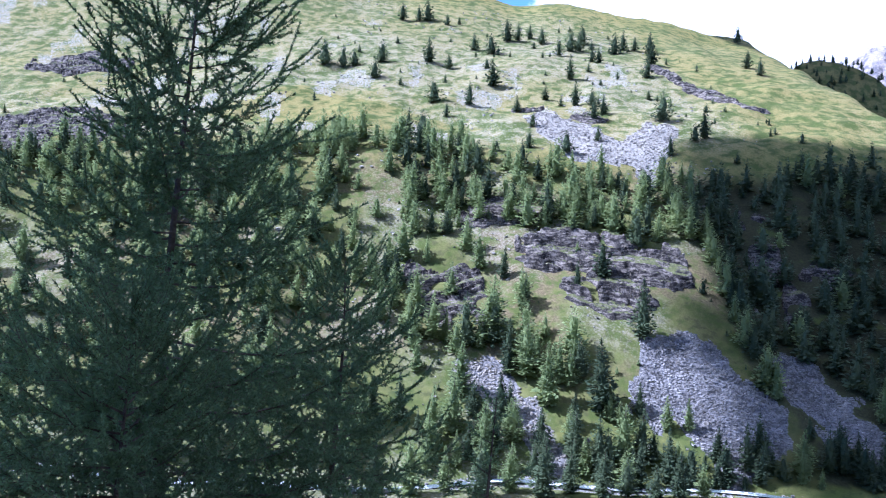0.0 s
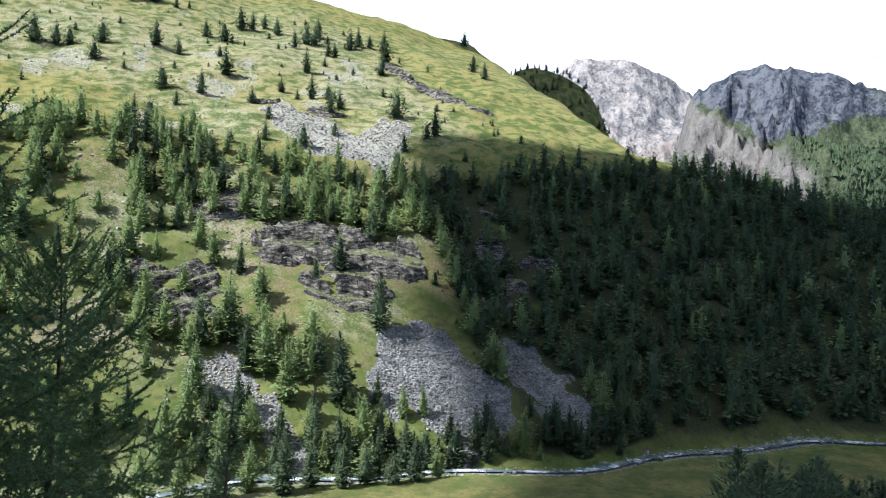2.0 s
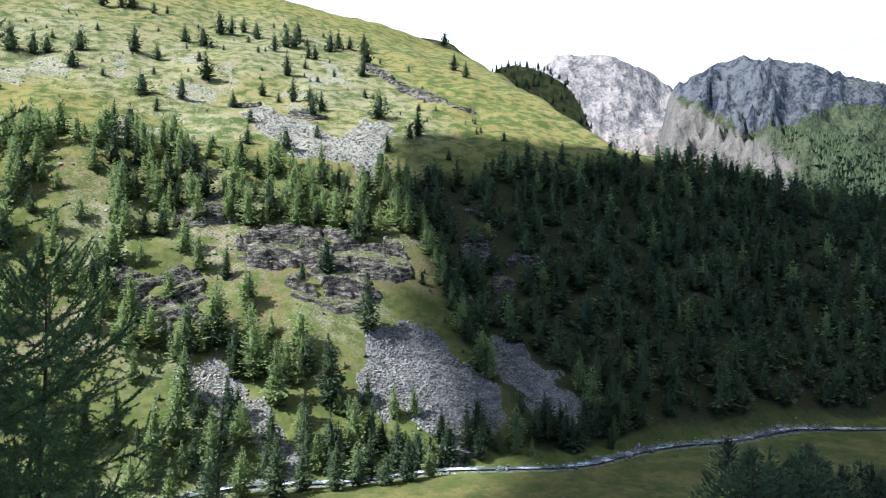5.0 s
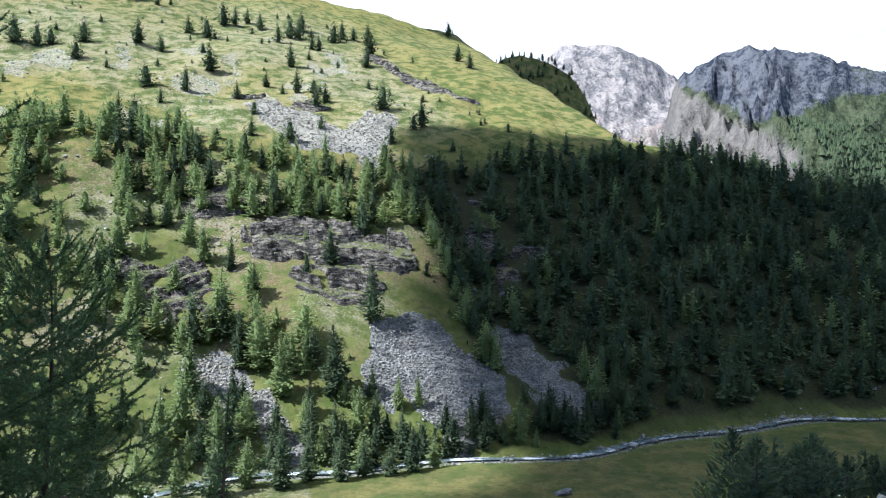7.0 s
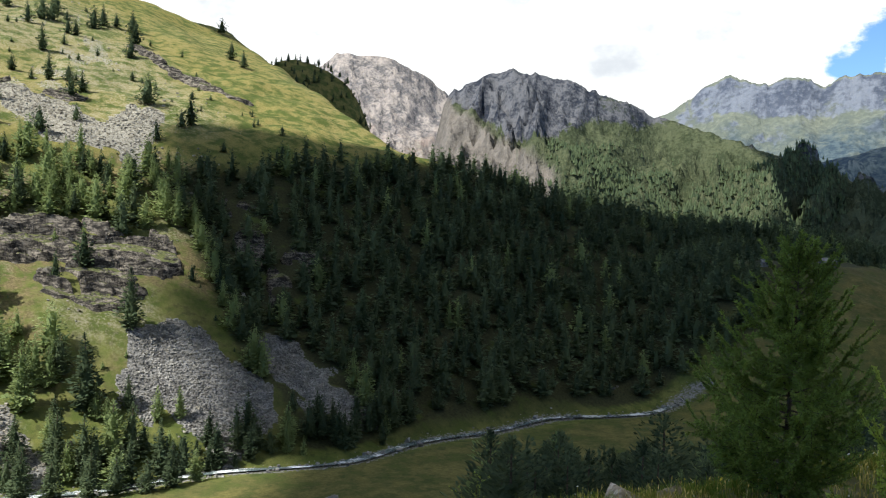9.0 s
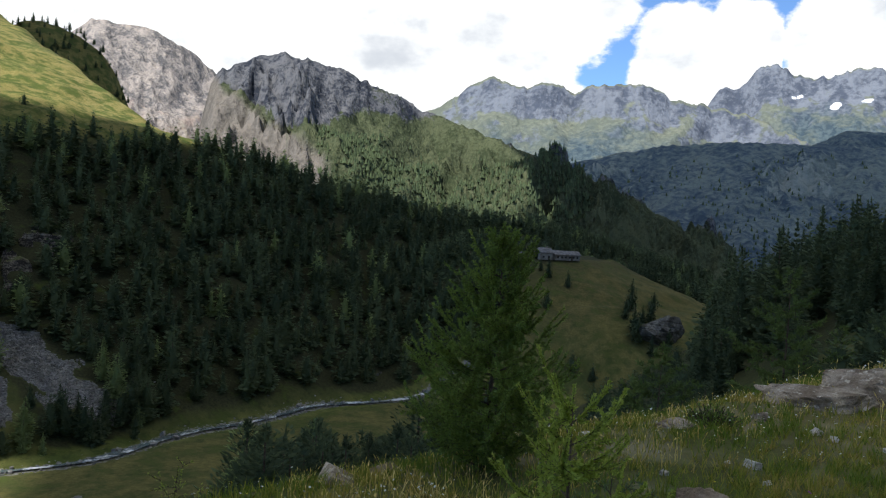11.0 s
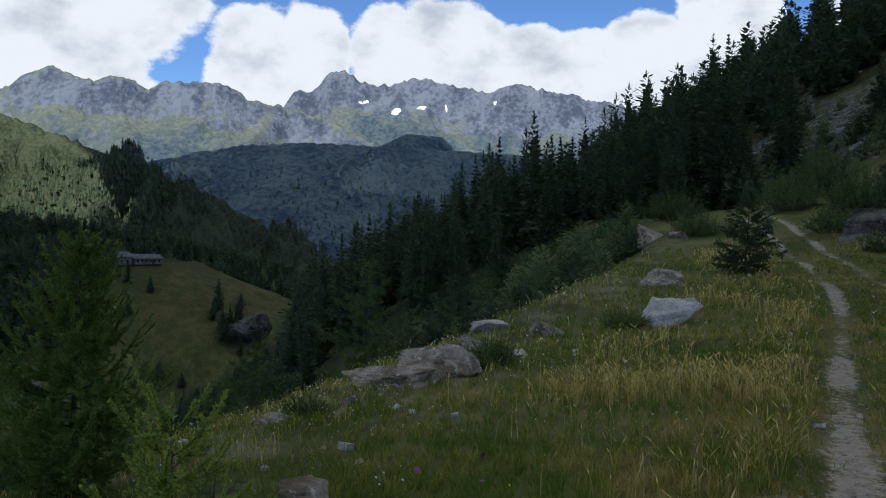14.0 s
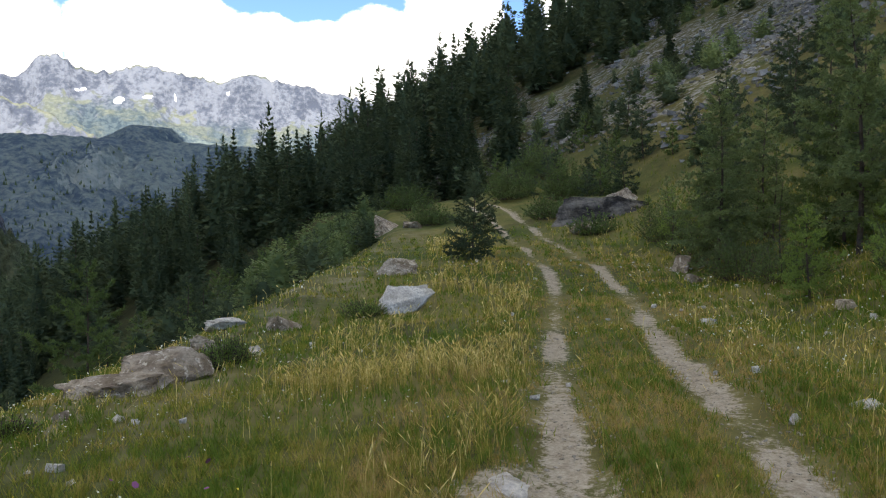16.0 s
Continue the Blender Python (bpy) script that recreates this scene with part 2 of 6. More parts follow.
def ground_surface(n, bsdf, place):
    big, mid, fine = n.noise(place, 0.022, 4.0), n.noise(place, 0.16, 5.0, 0.6), n.noise(place, 1.3, 6.0, 0.65)
    tiny = n.noise(place, 9.0, 4.0, 0.6)
    grass = n.mix(n.ramp(mid, 0.35, 0.65), (0.085, 0.110, 0.028), (0.165, 0.170, 0.052))
    grass = n.mix(n.math("MULTIPLY", n.attribute("heath"), n.ramp(mid, 0.2, 0.6)), grass, n.mix(n.ramp(fine, 0.3, 0.7), (0.070, 0.066, 0.028), (0.125, 0.112, 0.048)))
    grass = n.mix(n.ramp(tiny, 0.3, 0.7), n.mix(0.4, grass, (0.02, 0.02, 0.01)), grass)
    clump = n.noise(place, 0.42, 4.0, 0.6)
    grass = n.mix(n.math("MULTIPLY", n.ramp(clump, 0.50, 0.66), n.math("SUBTRACT", 0.6, n.math("MULTIPLY", n.attribute("dry"), 0.3))), grass, (0.040, 0.052, 0.020))
    brown = n.mix(n.ramp(fine, 0.3, 0.7), (0.085, 0.068, 0.034), (0.20, 0.160, 0.085))
    grass = n.mix(n.math("MULTIPLY", n.attribute("brown"), n.ramp(n.math("ADD", n.math("MULTIPLY", clump, 0.5), n.math("MULTIPLY", mid, 0.5)), 0.40, 0.58)), grass, brown)
    straw = n.mix(n.ramp(fine, 0.3, 0.7), (0.15, 0.13, 0.040), (0.26, 0.215, 0.075))
    pale = n.mix(n.ramp(fine, 0.3, 0.7), (0.20, 0.18, 0.125), (0.40, 0.37, 0.31))
    stones = n.mix(n.ramp(fine, 0.35, 0.65), (0.07, 0.068, 0.066), (0.24, 0.23, 0.22))
    grit = n.noise(place, 34.0, 5.0, 0.7)
    dirt = n.mix(n.ramp(tiny, 0.3, 0.7), (0.33, 0.265, 0.185), (0.50, 0.42, 0.305))
    dirt = n.mix(n.ramp(grit, 0.40, 0.62), n.mix(0.3, dirt, (0.10, 0.085, 0.065)), n.mix(0.3, dirt, (0.48, 0.43, 0.36)))
    dry = n.attribute("dry")
    colour = n.mix(n.math("MULTIPLY", dry, n.ramp(n.math("ADD", mid, n.math("MULTIPLY", big, 0.3)), 0.56, 0.76)), grass, straw)
    bare = n.math("MULTIPLY", n.attribute("bare"), n.ramp(n.math("ADD", n.math("MULTIPLY", mid, 0.5), n.math("MULTIPLY", fine, 0.6)), 0.48, 0.66))
    colour = n.mix(n.math("MULTIPLY", bare, 0.52), colour, pale)
    edge = n.math("MULTIPLY", n.math("SUBTRACT", fine, 0.5), 0.9)
    stones = n.mix(n.math("MULTIPLY", dry, 0.75), stones, pale)
    # darker green-brown ground tone for the tree stands and the knob
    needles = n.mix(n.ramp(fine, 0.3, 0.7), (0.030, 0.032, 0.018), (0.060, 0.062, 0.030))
    colour = n.mix(n.math("MULTIPLY", n.attribute("dark_floor"), n.ramp(mid, 0.28, 0.45)), colour, needles)
    colour = n.mix(n.ramp(n.math("ADD", n.attribute("scree"), edge), 0.42, 0.58), colour, stones)
    frayed = n.math("ADD", n.math("MULTIPLY", n.math("SUBTRACT", tiny, 0.5), 1.3), n.math("MULTIPLY", n.math("SUBTRACT", grit, 0.5), 0.7))
    colour = n.mix(n.ramp(n.math("ADD", n.attribute("track"), n.math("ADD", n.math("MULTIPLY", edge, 0.5), frayed)), 0.40, 0.75), colour, dirt)
    bump = n.math("ADD", n.math("MULTIPLY", fine, 1.0), n.math("ADD", n.math("MULTIPLY", tiny, 0.25), n.math("MULTIPLY", grit, 0.12)))
    surface(n, bsdf, colour, 0.95, bump, 0.06, 0.04)


def water_surface(n, bsdf, place):
    foam = n.math("ADD", n.math("MULTIPLY", n.noise(place, 0.16, 3.0), 0.6), n.math("MULTIPLY", n.noise(place, 1.1, 6.0, 0.7), 0.4))
    fine = n.noise(place, 3.0, 5.0, 0.6)
    colour = n.mix(n.ramp(foam, 0.50, 0.60), (0.12, 0.15, 0.15), (0.75, 0.78, 0.80))
    surface(n, bsdf, colour, 0.25, fine, 0.25, 0.5)


def mountain_surface(rock_a, rock_b, turf_a, turf_b, snow=0.0, seed=0.0, depth=11.0, broad=1.0):
    def build(n, bsdf, place):
        shift = n.tree.nodes.new("ShaderNodeVectorMath")
        shift.inputs[1].default_value = (seed, seed * 0.7, 0)
        n.tree.links.new(place, shift.inputs[0])
        place = shift.outputs[0]
        drawn = n.tree.nodes.new("ShaderNodeVectorMath")
        drawn.operation = "MULTIPLY"
        drawn.inputs[1].default_value = (1, 1, 0.4)
        n.tree.links.new(place, drawn.inputs[0])
        mid, fine, grit = n.noise(place, 0.011 / broad, 6.0, 0.65), n.noise(place, 0.05 / broad, 5.0, 0.62), n.noise(place, 0.13 / broad, 4.0, 0.6)
        runs = n.noise(drawn.outputs[0], 0.03 / broad, 6.0, 0.62)
        tone = n.math("ADD", n.math("MULTIPLY", runs, 0.6), n.math("MULTIPLY", grit, 0.4))
        rock = n.mix(n.ramp(tone, 0.40, 0.58), rock_a, rock_b)
        turf = n.mix(n.ramp(n.math("ADD", n.math("MULTIPLY", mid, 0.5), n.math("MULTIPLY", grit, 0.5)), 0.40, 0.60), turf_a, turf_b)
        pick = n.math("ADD", n.attribute("rocky"), n.math("MULTIPLY", n.math("SUBTRACT", mid, 0.5), 0.8))
        pick = n.math("ADD", pick, n.math("MULTIPLY", n.math("SUBTRACT", fine, 0.5), 0.9))
        pick = n.math("ADD", pick, n.math("MULTIPLY", n.math("SUBTRACT", grit, 0.5), 0.6))
        colour = n.mix(n.ramp(pick, 0.35, 0.65), turf, rock)
        colour = n.mix(n.attribute("scree"), colour, n.mix(n.ramp(tone, 0.38, 0.60), (0.105, 0.094, 0.082), (0.175, 0.154, 0.136)))
        # forest tone with cloud shade and blue haze put into the colour
        shaded_woods = n.math("MULTIPLY", n.attribute("shaded_woods"), n.ramp(n.math("ADD", n.math("MULTIPLY", mid, 0.5), n.math("MULTIPLY", fine, 0.5)), 0.34, 0.54))
        colour = n.mix(shaded_woods, colour, n.mix(n.ramp(grit, 0.40, 0.60), (0.040, 0.060, 0.078), (0.074, 0.098, 0.110)))
        if snow:
            lie = n.ramp(n.math("ADD", n.attribute("snow"), n.math("MULTIPLY", n.math("SUBTRACT", fine, 0.5), 2.0)), 0.48, 0.56)
            colour = n.mix(lie, colour, (0.85, 0.87, 0.9))
        bump = n.math("ADD", n.math("MULTIPLY", runs, 2.2), n.math("ADD", fine, n.math("MULTIPLY", grit, 0.5)))
        surface(n, bsdf, colour, 0.95, bump, depth, 0.05)
    return build


def bedded_rock(n, bsdf, place):
    """Dark slate in thin beds, with turf on its ledges."""
    flat = n.tree.nodes.new("ShaderNodeVectorMath")
    flat.operation = "MULTIPLY"
    flat.inputs[1].default_value = (0.34, 0.34, 1.3)
    n.tree.links.new(place, flat.inputs[0])
    lumps, fine = n.noise(place, 0.35, 5.0, 0.6), n.noise(place, 2.0, 6.0, 0.7)
    warp = n.tree.nodes.new("ShaderNodeCombineXYZ")
    n.tree.links.new(n.math("MULTIPLY", n.noise(place, 0.12, 3.0), 5.0), warp.inputs[2])
    bent = n.tree.nodes.new("ShaderNodeVectorMath")
    n.tree.links.new(flat.outputs[0], bent.inputs[0])
    n.tree.links.new(warp.outputs[0], bent.inputs[1])
    beds = n.noise(bent.outputs[0], 1.0, 6.0, 0.65)
    tone = n.math("ADD", n.math("MULTIPLY", beds, 0.65), n.math("MULTIPLY", fine, 0.35))
    colour = n.mix(n.ramp(tone, 0.44, 0.63), (0.030, 0.027, 0.025), (0.255, 0.220, 0.182))
    colour = n.mix(n.ramp(lumps, 0.58, 0.70), colour, (0.20, 0.18, 0.155))
    up = n.tree.nodes.new("ShaderNodeSeparateXYZ")
    n.tree.links.new(n.tree.nodes.new("ShaderNodeNewGeometry").outputs["True Normal"], up.inputs[0])
    ledge = n.ramp(n.math("ADD", up.outputs[2], n.math("MULTIPLY", n.math("SUBTRACT", lumps, 0.5), 0.6)), 0.80, 0.92)
    colour = n.mix(n.math("MULTIPLY", ledge, 0.85), colour, n.mix(n.ramp(fine, 0.35, 0.65), (0.06, 0.075, 0.024), (0.13, 0.135, 0.048)))
    surface(n, bsdf, colour, 0.92, tone, 0.6, 0.08)


M = {}
for name, build in {
    "meadow_ground": ground_surface,
    "river_water": water_surface,
    "conifer_needles": foliage((0.046, 0.068, 0.040), (0.135, 0.170, 0.086), 0.5, 0.3),
    "larch_needles": foliage((0.145, 0.196, 0.082), (0.295, 0.350, 0.145), 0.5, 0.42),
    "young_larch_needles": foliage((0.30, 0.38, 0.06), (0.50, 0.56, 0.14), 0.6, 0.4),
    "bush_leaves": foliage((0.085, 0.130, 0.040), (0.175, 0.225, 0.075), 0.6, 0.35),
    "near_larch_needles": foliage((0.092, 0.152, 0.070), (0.225, 0.310, 0.140), 0.6, 0.42),
    "meadow_larch_needles": foliage((0.140, 0.215, 0.048), (0.310, 0.400, 0.100), 0.6, 0.42),
    "grass_blades": sward((0.16, 0.205, 0.028), (0.38, 0.33, 0.06), (0.56, 0.41, 0.14), 0.40),
    "bank_blades": sward((0.140, 0.205, 0.030), (0.32, 0.30, 0.055), (0.50, 0.36, 0.13), 0.17),
    "track_blades": sward((0.19, 0.19, 0.035), (0.38, 0.275, 0.075), (0.52, 0.35, 0.13), 0.70),
    "straw_blades": sward((0.46, 0.35, 0.09), (0.68, 0.53, 0.17), (0.82, 0.66, 0.27), 0.5),
    "bark": two_tone((0.085, 0.065, 0.05), (0.16, 0.125, 0.10), 6.0, 0.95, 0.02),
    "cliff_rock": bedded_rock,
    "scree_stone": two_tone((0.20, 0.190, 0.178), (0.37, 0.352, 0.325), 0.25, 0.92, 0.1),
    "pale_stone": two_tone((0.32, 0.29, 0.24), (0.46, 0.425, 0.36), 0.3, 0.92, 0.1),
    "boulder_rock": two_tone((0.30, 0.232, 0.165), (0.60, 0.495, 0.38), 3.4, 0.95, 0.10, (0.70, 0.63, 0.52)),
    "white_rock": two_tone((0.60, 0.54, 0.46), (0.86, 0.80, 0.71), 3.2, 0.9, 0.08, (0.40, 0.36, 0.31)),
    "track_gravel": two_tone((0.36, 0.305, 0.23), (0.58, 0.50, 0.395), 4.0, 0.95, 0.02),
    "petals_white": foliage((0.65, 0.65, 0.55), (0.85, 0.85, 0.75)),
    "petals_purple": foliage((0.22, 0.08, 0.17), (0.35, 0.15, 0.30)),
    "petals_yellow": foliage((0.55, 0.45, 0.04), (0.75, 0.65, 0.10)),
    "cloud_white": two_tone((0.80, 0.80, 0.80), (0.85, 0.85, 0.85), 0.01, 1.0, 5.0),
    "outcrop_rock": two_tone((0.085, 0.08, 0.072), (0.20, 0.19, 0.17), 0.5, 0.95, 0.4, (0.09, 0.10, 0.045)),
    "house_wall": two_tone((0.24, 0.215, 0.185), (0.36, 0.33, 0.29), 0.5, 0.95, 0.05),
    "slate_roof": two_tone((0.16, 0.155, 0.16), (0.27, 0.265, 0.265), 0.8, 0.85, 0.05),
    "dark_wood": two_tone((0.06, 0.045, 0.035), (0.11, 0.085, 0.065), 2.0, 0.9, 0.02),
    "window_glass": two_tone((0.02, 0.025, 0.03), (0.035, 0.04, 0.045), 1.0, 0.15, 0.0, gloss=0.5),
    "pale_mountain": mountain_surface((0.120, 0.113, 0.115), (0.32, 0.278, 0.252), (0.285, 0.225, 0.20), (0.21, 0.19, 0.15), 0, 40),
    "green_mountain": mountain_surface((0.026, 0.030, 0.042), (0.118, 0.118, 0.128), (0.036, 0.046, 0.024), (0.080, 0.090, 0.050), 0, 900),
    # far ranges: the blue of aerial haze is mixed into these base colours
    "hazed_grey_mountain": mountain_surface((0.060, 0.070, 0.096), (0.145, 0.158, 0.190), (0.105, 0.118, 0.098), (0.160, 0.168, 0.132), 1, 2300, 22.0, 3.0),
    "hazed_forest_mountain": mountain_surface((0.090, 0.115, 0.118), (0.185, 0.21, 0.200), (0.042, 0.064, 0.090), (0.122, 0.150, 0.146), 0, 3100, 14.0, 2.6),
}.items():
    M[name] = material(name, build)

# ---- mesh helpers ----
def mesh_of(name, verts, faces, mat, smooth=False, attributes=None):
    """A mesh from arrays; faces: an array of triangles or of quads."""
    verts, faces = np.asarray(verts, np.float32), np.asarray(faces, np.int32)
    me = bpy.data.meshes.new(name)
    sides = faces.shape[1]
    me.vertices.add(len(verts))
    me.vertices.foreach_set("co", verts.ravel())
    me.loops.add(faces.size)
    me.loops.foreach_set("vertex_index", faces.ravel())
    me.polygons.add(len(faces))
    me.polygons.foreach_set("loop_start", np.arange(0, faces.size, sides, dtype=np.int32))
    if smooth:
        me.polygons.foreach_set("use_smooth", np.ones(len(faces), bool))
    else:
        me.polygons.foreach_set("use_smooth", np.zeros(len(faces), bool))
    for key, values in (attributes or {}).items():
        me.attributes.new(key, "FLOAT", "POINT").data.foreach_set("value", np.asarray(values, np.float32).ravel())
    me.materials.append(mat)
    me.update()
    me.validate()
    return me


def grid_faces(rows, cols, wrap=False):
    i, j = np.meshgrid(np.arange(rows - 1), np.arange(cols if wrap else cols - 1), indexing="ij")
    k = (j + 1) % cols
    return np.stack([i * cols + j, i * cols + k, (i + 1) * cols + k, (i + 1) * cols + j], -1).reshape(-1, 4)


def join(pieces):
    """Joins (verts, faces) pairs."""
    verts, faces, at = [], [], 0
    for v, f in pieces:
        verts.append(v)
        faces.append(f + at)
        at += len(v)
    return np.concatenate(verts), np.concatenate(faces)


def part(name, mesh, parent, label=""):
    ob = new(name, mesh)
    ob.parent = parent
    return tagged(ob, label)


def inside(x, y, corners, soft=0.0):
    """Whether points lie within a polygon."""
    x, y = np.asarray(x, float), np.asarray(y, float)
    hit = np.zeros(x.shape, bool)
    for (ax, ay), (bx, by) in zip(corners, corners[1:] + corners[:1]):
        if ay != by:
            hit ^= ((ay > y) != (by > y)) & (x < ax + (y - ay) * (bx - ax) / (by - ay))
    return hit


# stony fans and rock faces of the far slope, in plan
SCREES = {
    "main": [(74, 241), (58, 236), (57, 227), (50, 221), (60, 211), (69, 202), (76, 197), (90, 206), (93, 218), (85, 227), (80, 238)],
    "right": [(99, 237), (108, 229), (117, 217), (119, 197), (107, 199), (98, 217), (93, 232)],
    "left": [(3, 229), (13, 230), (21, 224), (29, 218), (36, 199), (25, 201), (15, 215), (3, 221)],
    "top": [(91, 368), (102, 360), (89, 328), (80, 310), (75, 324), (48, 325), (40, 352), (37, 375), (60, 371), (75, 343)],
}
CLIFFS = {
    "band": [(24, 279), (37, 287), (62, 286), (82, 276), (80, 259), (56, 241), (42, 246), (26, 257)],
    "bluff": [(-13, 271), (14, 268), (15, 233), (2, 239), (-8, 250)],
    "rib": [(109, 303), (119, 294), (112, 266), (101, 268)],
    "step": [(113, 275), (137, 271), (117, 254), (105, 247)],
}
CLEARING = [(16, 268), (28, 259), (50, 244), (78, 259), (84, 244), (60, 232), (44, 228), (30, 237)]


def forest_floor(x, y):
    """0 to 1: how thickly trees stand there."""
    u = x - 0.25 * np.maximum(0, y - 330)
    clumps = fbm(x, y, 26, 3, 31)
    # belt of the sunny side, thinning out to the top
    top = table(x, ((-260, 318), (-90, 330), (-20, 342), (40, 322), (80, 312), (100, 318), (128, 318), (200, 328), (260, 336), (900, 420)))
    belt = np.where(x < 95, step(y, 205, 225), step(y - river_line(x), 5, 9)) * (1 - step(y, top - 8, top + 3))
    dense = np.where(x < 88, np.where(y > 283, np.clip(0.85 + 1.3 * clumps, 0.12, 1), np.clip(0.25 + 1.2 * clumps, 0.05, 0.8)), 1.0)
    lower = step(y, 194, 200) * (1 - step(y, 212, 226)) * np.where(x < 60, 0.55, 0.55)
    d = np.maximum(belt * dense, lower)
    return d * (u < 900)


def masks(x, y, z):
    wob = 6.0 * fbm(x, y, 9, 3, 41)
    scree = np.zeros_like(x)
    for corners in SCREES.values():
        scree = np.maximum(scree, inside(x + wob, y + 0.7 * wob, corners))
    streaks = step(fbm(x, y * 0.55, 16, 4, 44), 0.16, 0.34) * step(y, 318, 350) * (1 - step(x, 95, 125))
    scree = np.maximum(scree, 0.50 * streaks * step(y, 300, 330) * (y < 560))
    bars = (1 - step(np.abs(y - river_line(x)), 2.6, 4.6 + 1.5 * fbm(x, y, 30, 2, 47))) * (y > 120) * (x < 250)
    scree = np.maximum(scree, 0.55 * bars)
    uphill = step(-y, 14, 26) * step(x, 36, 60) * step(fbm(x, y, 20, 3, 48), -0.55, -0.15) * (y < 0)
    scree = np.maximum(scree, 0.47 * uphill)
    ruts = np.minimum(np.abs(y - table(x, LEFT_RUT)), np.abs(y - table(x, RIGHT_RUT)) * 0.9)
    track = (0.90 - 0.48 * step(fbm(x, y, 1.7, 3, 49), -0.15, 0.40)) * (1 - step(ruts, 0.03, 0.38)) * step(x, -14, -8) * (1 - step(x, 54, 62))
    patch = np.exp(-((x - 5.0) / 1.1) ** 2 - ((y + 1.6) / 0.7) ** 2)
    track = np.maximum(track, patch)
    dry = np.clip(step(y, 300, 340) * 0.9 + 0.5 * (1 - step(np.hypot(x, y), 40, 90)) + 0.35 * (y > 100) * (y < 180), 0, 1)
    bare = step(y, 325, 350) * (1 - step(y, 560, 640)) * (1 - 0.8 * step(x, 110, 140)) * (0.45 + 0.55 * step(fbm(x, y, 55, 3, 52), -0.25, 0.2))
    strip = inside(x, y, [(-75, 412), (-30, 389), (-4, 375), (16, 360), (-15, 350), (-60, 356), (-110, 370)])
    bare = bare * (1 - 0.85 * strip)
    bare = np.maximum(bare, 0.75 * step(y, 210, 240) * (1 - step(y, 310, 330)) * (1 - step(x, 90, 110)) * step(fbm(x, y, 20, 3, 34), -0.1, 0.3))
    bare = np.maximum(bare, 0.55 * (1 - step(np.hypot(x, y), 30, 60)) * step(y - table(x, EDGE), -2.4, -0.4))
    bare = np.maximum(bare, 0.7 * (1 - step(np.abs(y - river_line(x)), 8, 30)) * (x < 30) * (y > 150))
    # where the ground takes its darker tone
    dark_floor = np.clip(forest_floor(x, y) * (1 - scree), 0, 1) * step(x, 70, 100) * (y > 195)
    dark_floor = np.maximum(dark_floor, 0.3 * step(x, 262, 285) * (y > 600) * (y < 740) * (x < 430))
    dark_floor = np.maximum(dark_floor, step(np.hypot(x, y), 60, 95) * (y < 105) * (y > table(x, BANK) - 14) * 0.9)
    heath = np.clip(1 - step(np.hypot((x - 352) / 1.25, y - 222), 60, 95) + 0.7 * step(y, 95, 125) * (1 - step(y, 180, 188)) + step(table(x, BANK) - y, 3, 9) * step(x, 34, 50), 0, 1)
    brown = step(y, 205, 240) * (1 - step(y, 318, 345)) * (1 - step(x, 95, 125)) * (0.25 + 0.75 * step(fbm(x, y, 24, 3, 58), -0.15, 0.25))
    brown = np.maximum(brown, 0.5 * (1 - step(np.hypot(x, y), 30, 60)))
    return {"brown": brown, "heath": heath, "scree": scree, "track": track, "dry": dry, "bare": bare, "dark_floor": dark_floor}


# ---- ground ----
def build_ground():
    az = np.radians(np.concatenate([np.arange(-180, -36, 3.0), np.arange(-36, 134, 0.34), np.arange(134, 180, 3.0)]))
    r = np.concatenate([[0.004], np.geomspace(0.35, 190, 180, endpoint=False), np.linspace(190, 480, 150, endpoint=False), np.geomspace(480, 4900, 60)])
    rr, aa = np.meshgrid(r, az, indexing="ij")
    x, y = rr * np.sin(aa) + 0.13, rr * np.cos(aa) + 0.17
    z = land(x, y)
    verts = np.stack([x, y, z], -1).reshape(-1, 3)
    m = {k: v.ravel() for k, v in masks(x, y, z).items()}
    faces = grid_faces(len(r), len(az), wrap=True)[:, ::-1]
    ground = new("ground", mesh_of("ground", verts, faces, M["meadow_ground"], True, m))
    tagged(ground, "grassy alpine valley ground with stony patches and a worn track", "ground", kind="structure")
    return ground


build_ground()


def build_river():
    xs = np.arange(-420, 300, 1.5)
    across = np.linspace(-3.0, 3.0, 9)
    x, d = np.meshgrid(xs, across, indexing="ij")
    wide = 0.50 + 0.50 * fbm(x, x * 0, 22, 3, 71)
    y = river_line(x) + d * wide
    z = np.minimum(land(x, river_line(x)) + 0.45, -58.0) + 0.10 * fbm(x, y, 2.5, 3, 72)
    river = new("river", mesh_of("river", np.stack([x, y, z], -1).reshape(-1, 3), grid_faces(len(xs), 9)[:, ::-1], M["river_water"], True))
    tagged(river, "shallow mountain river with white rapids in a stony bed", "river", kind="structure")


build_river()


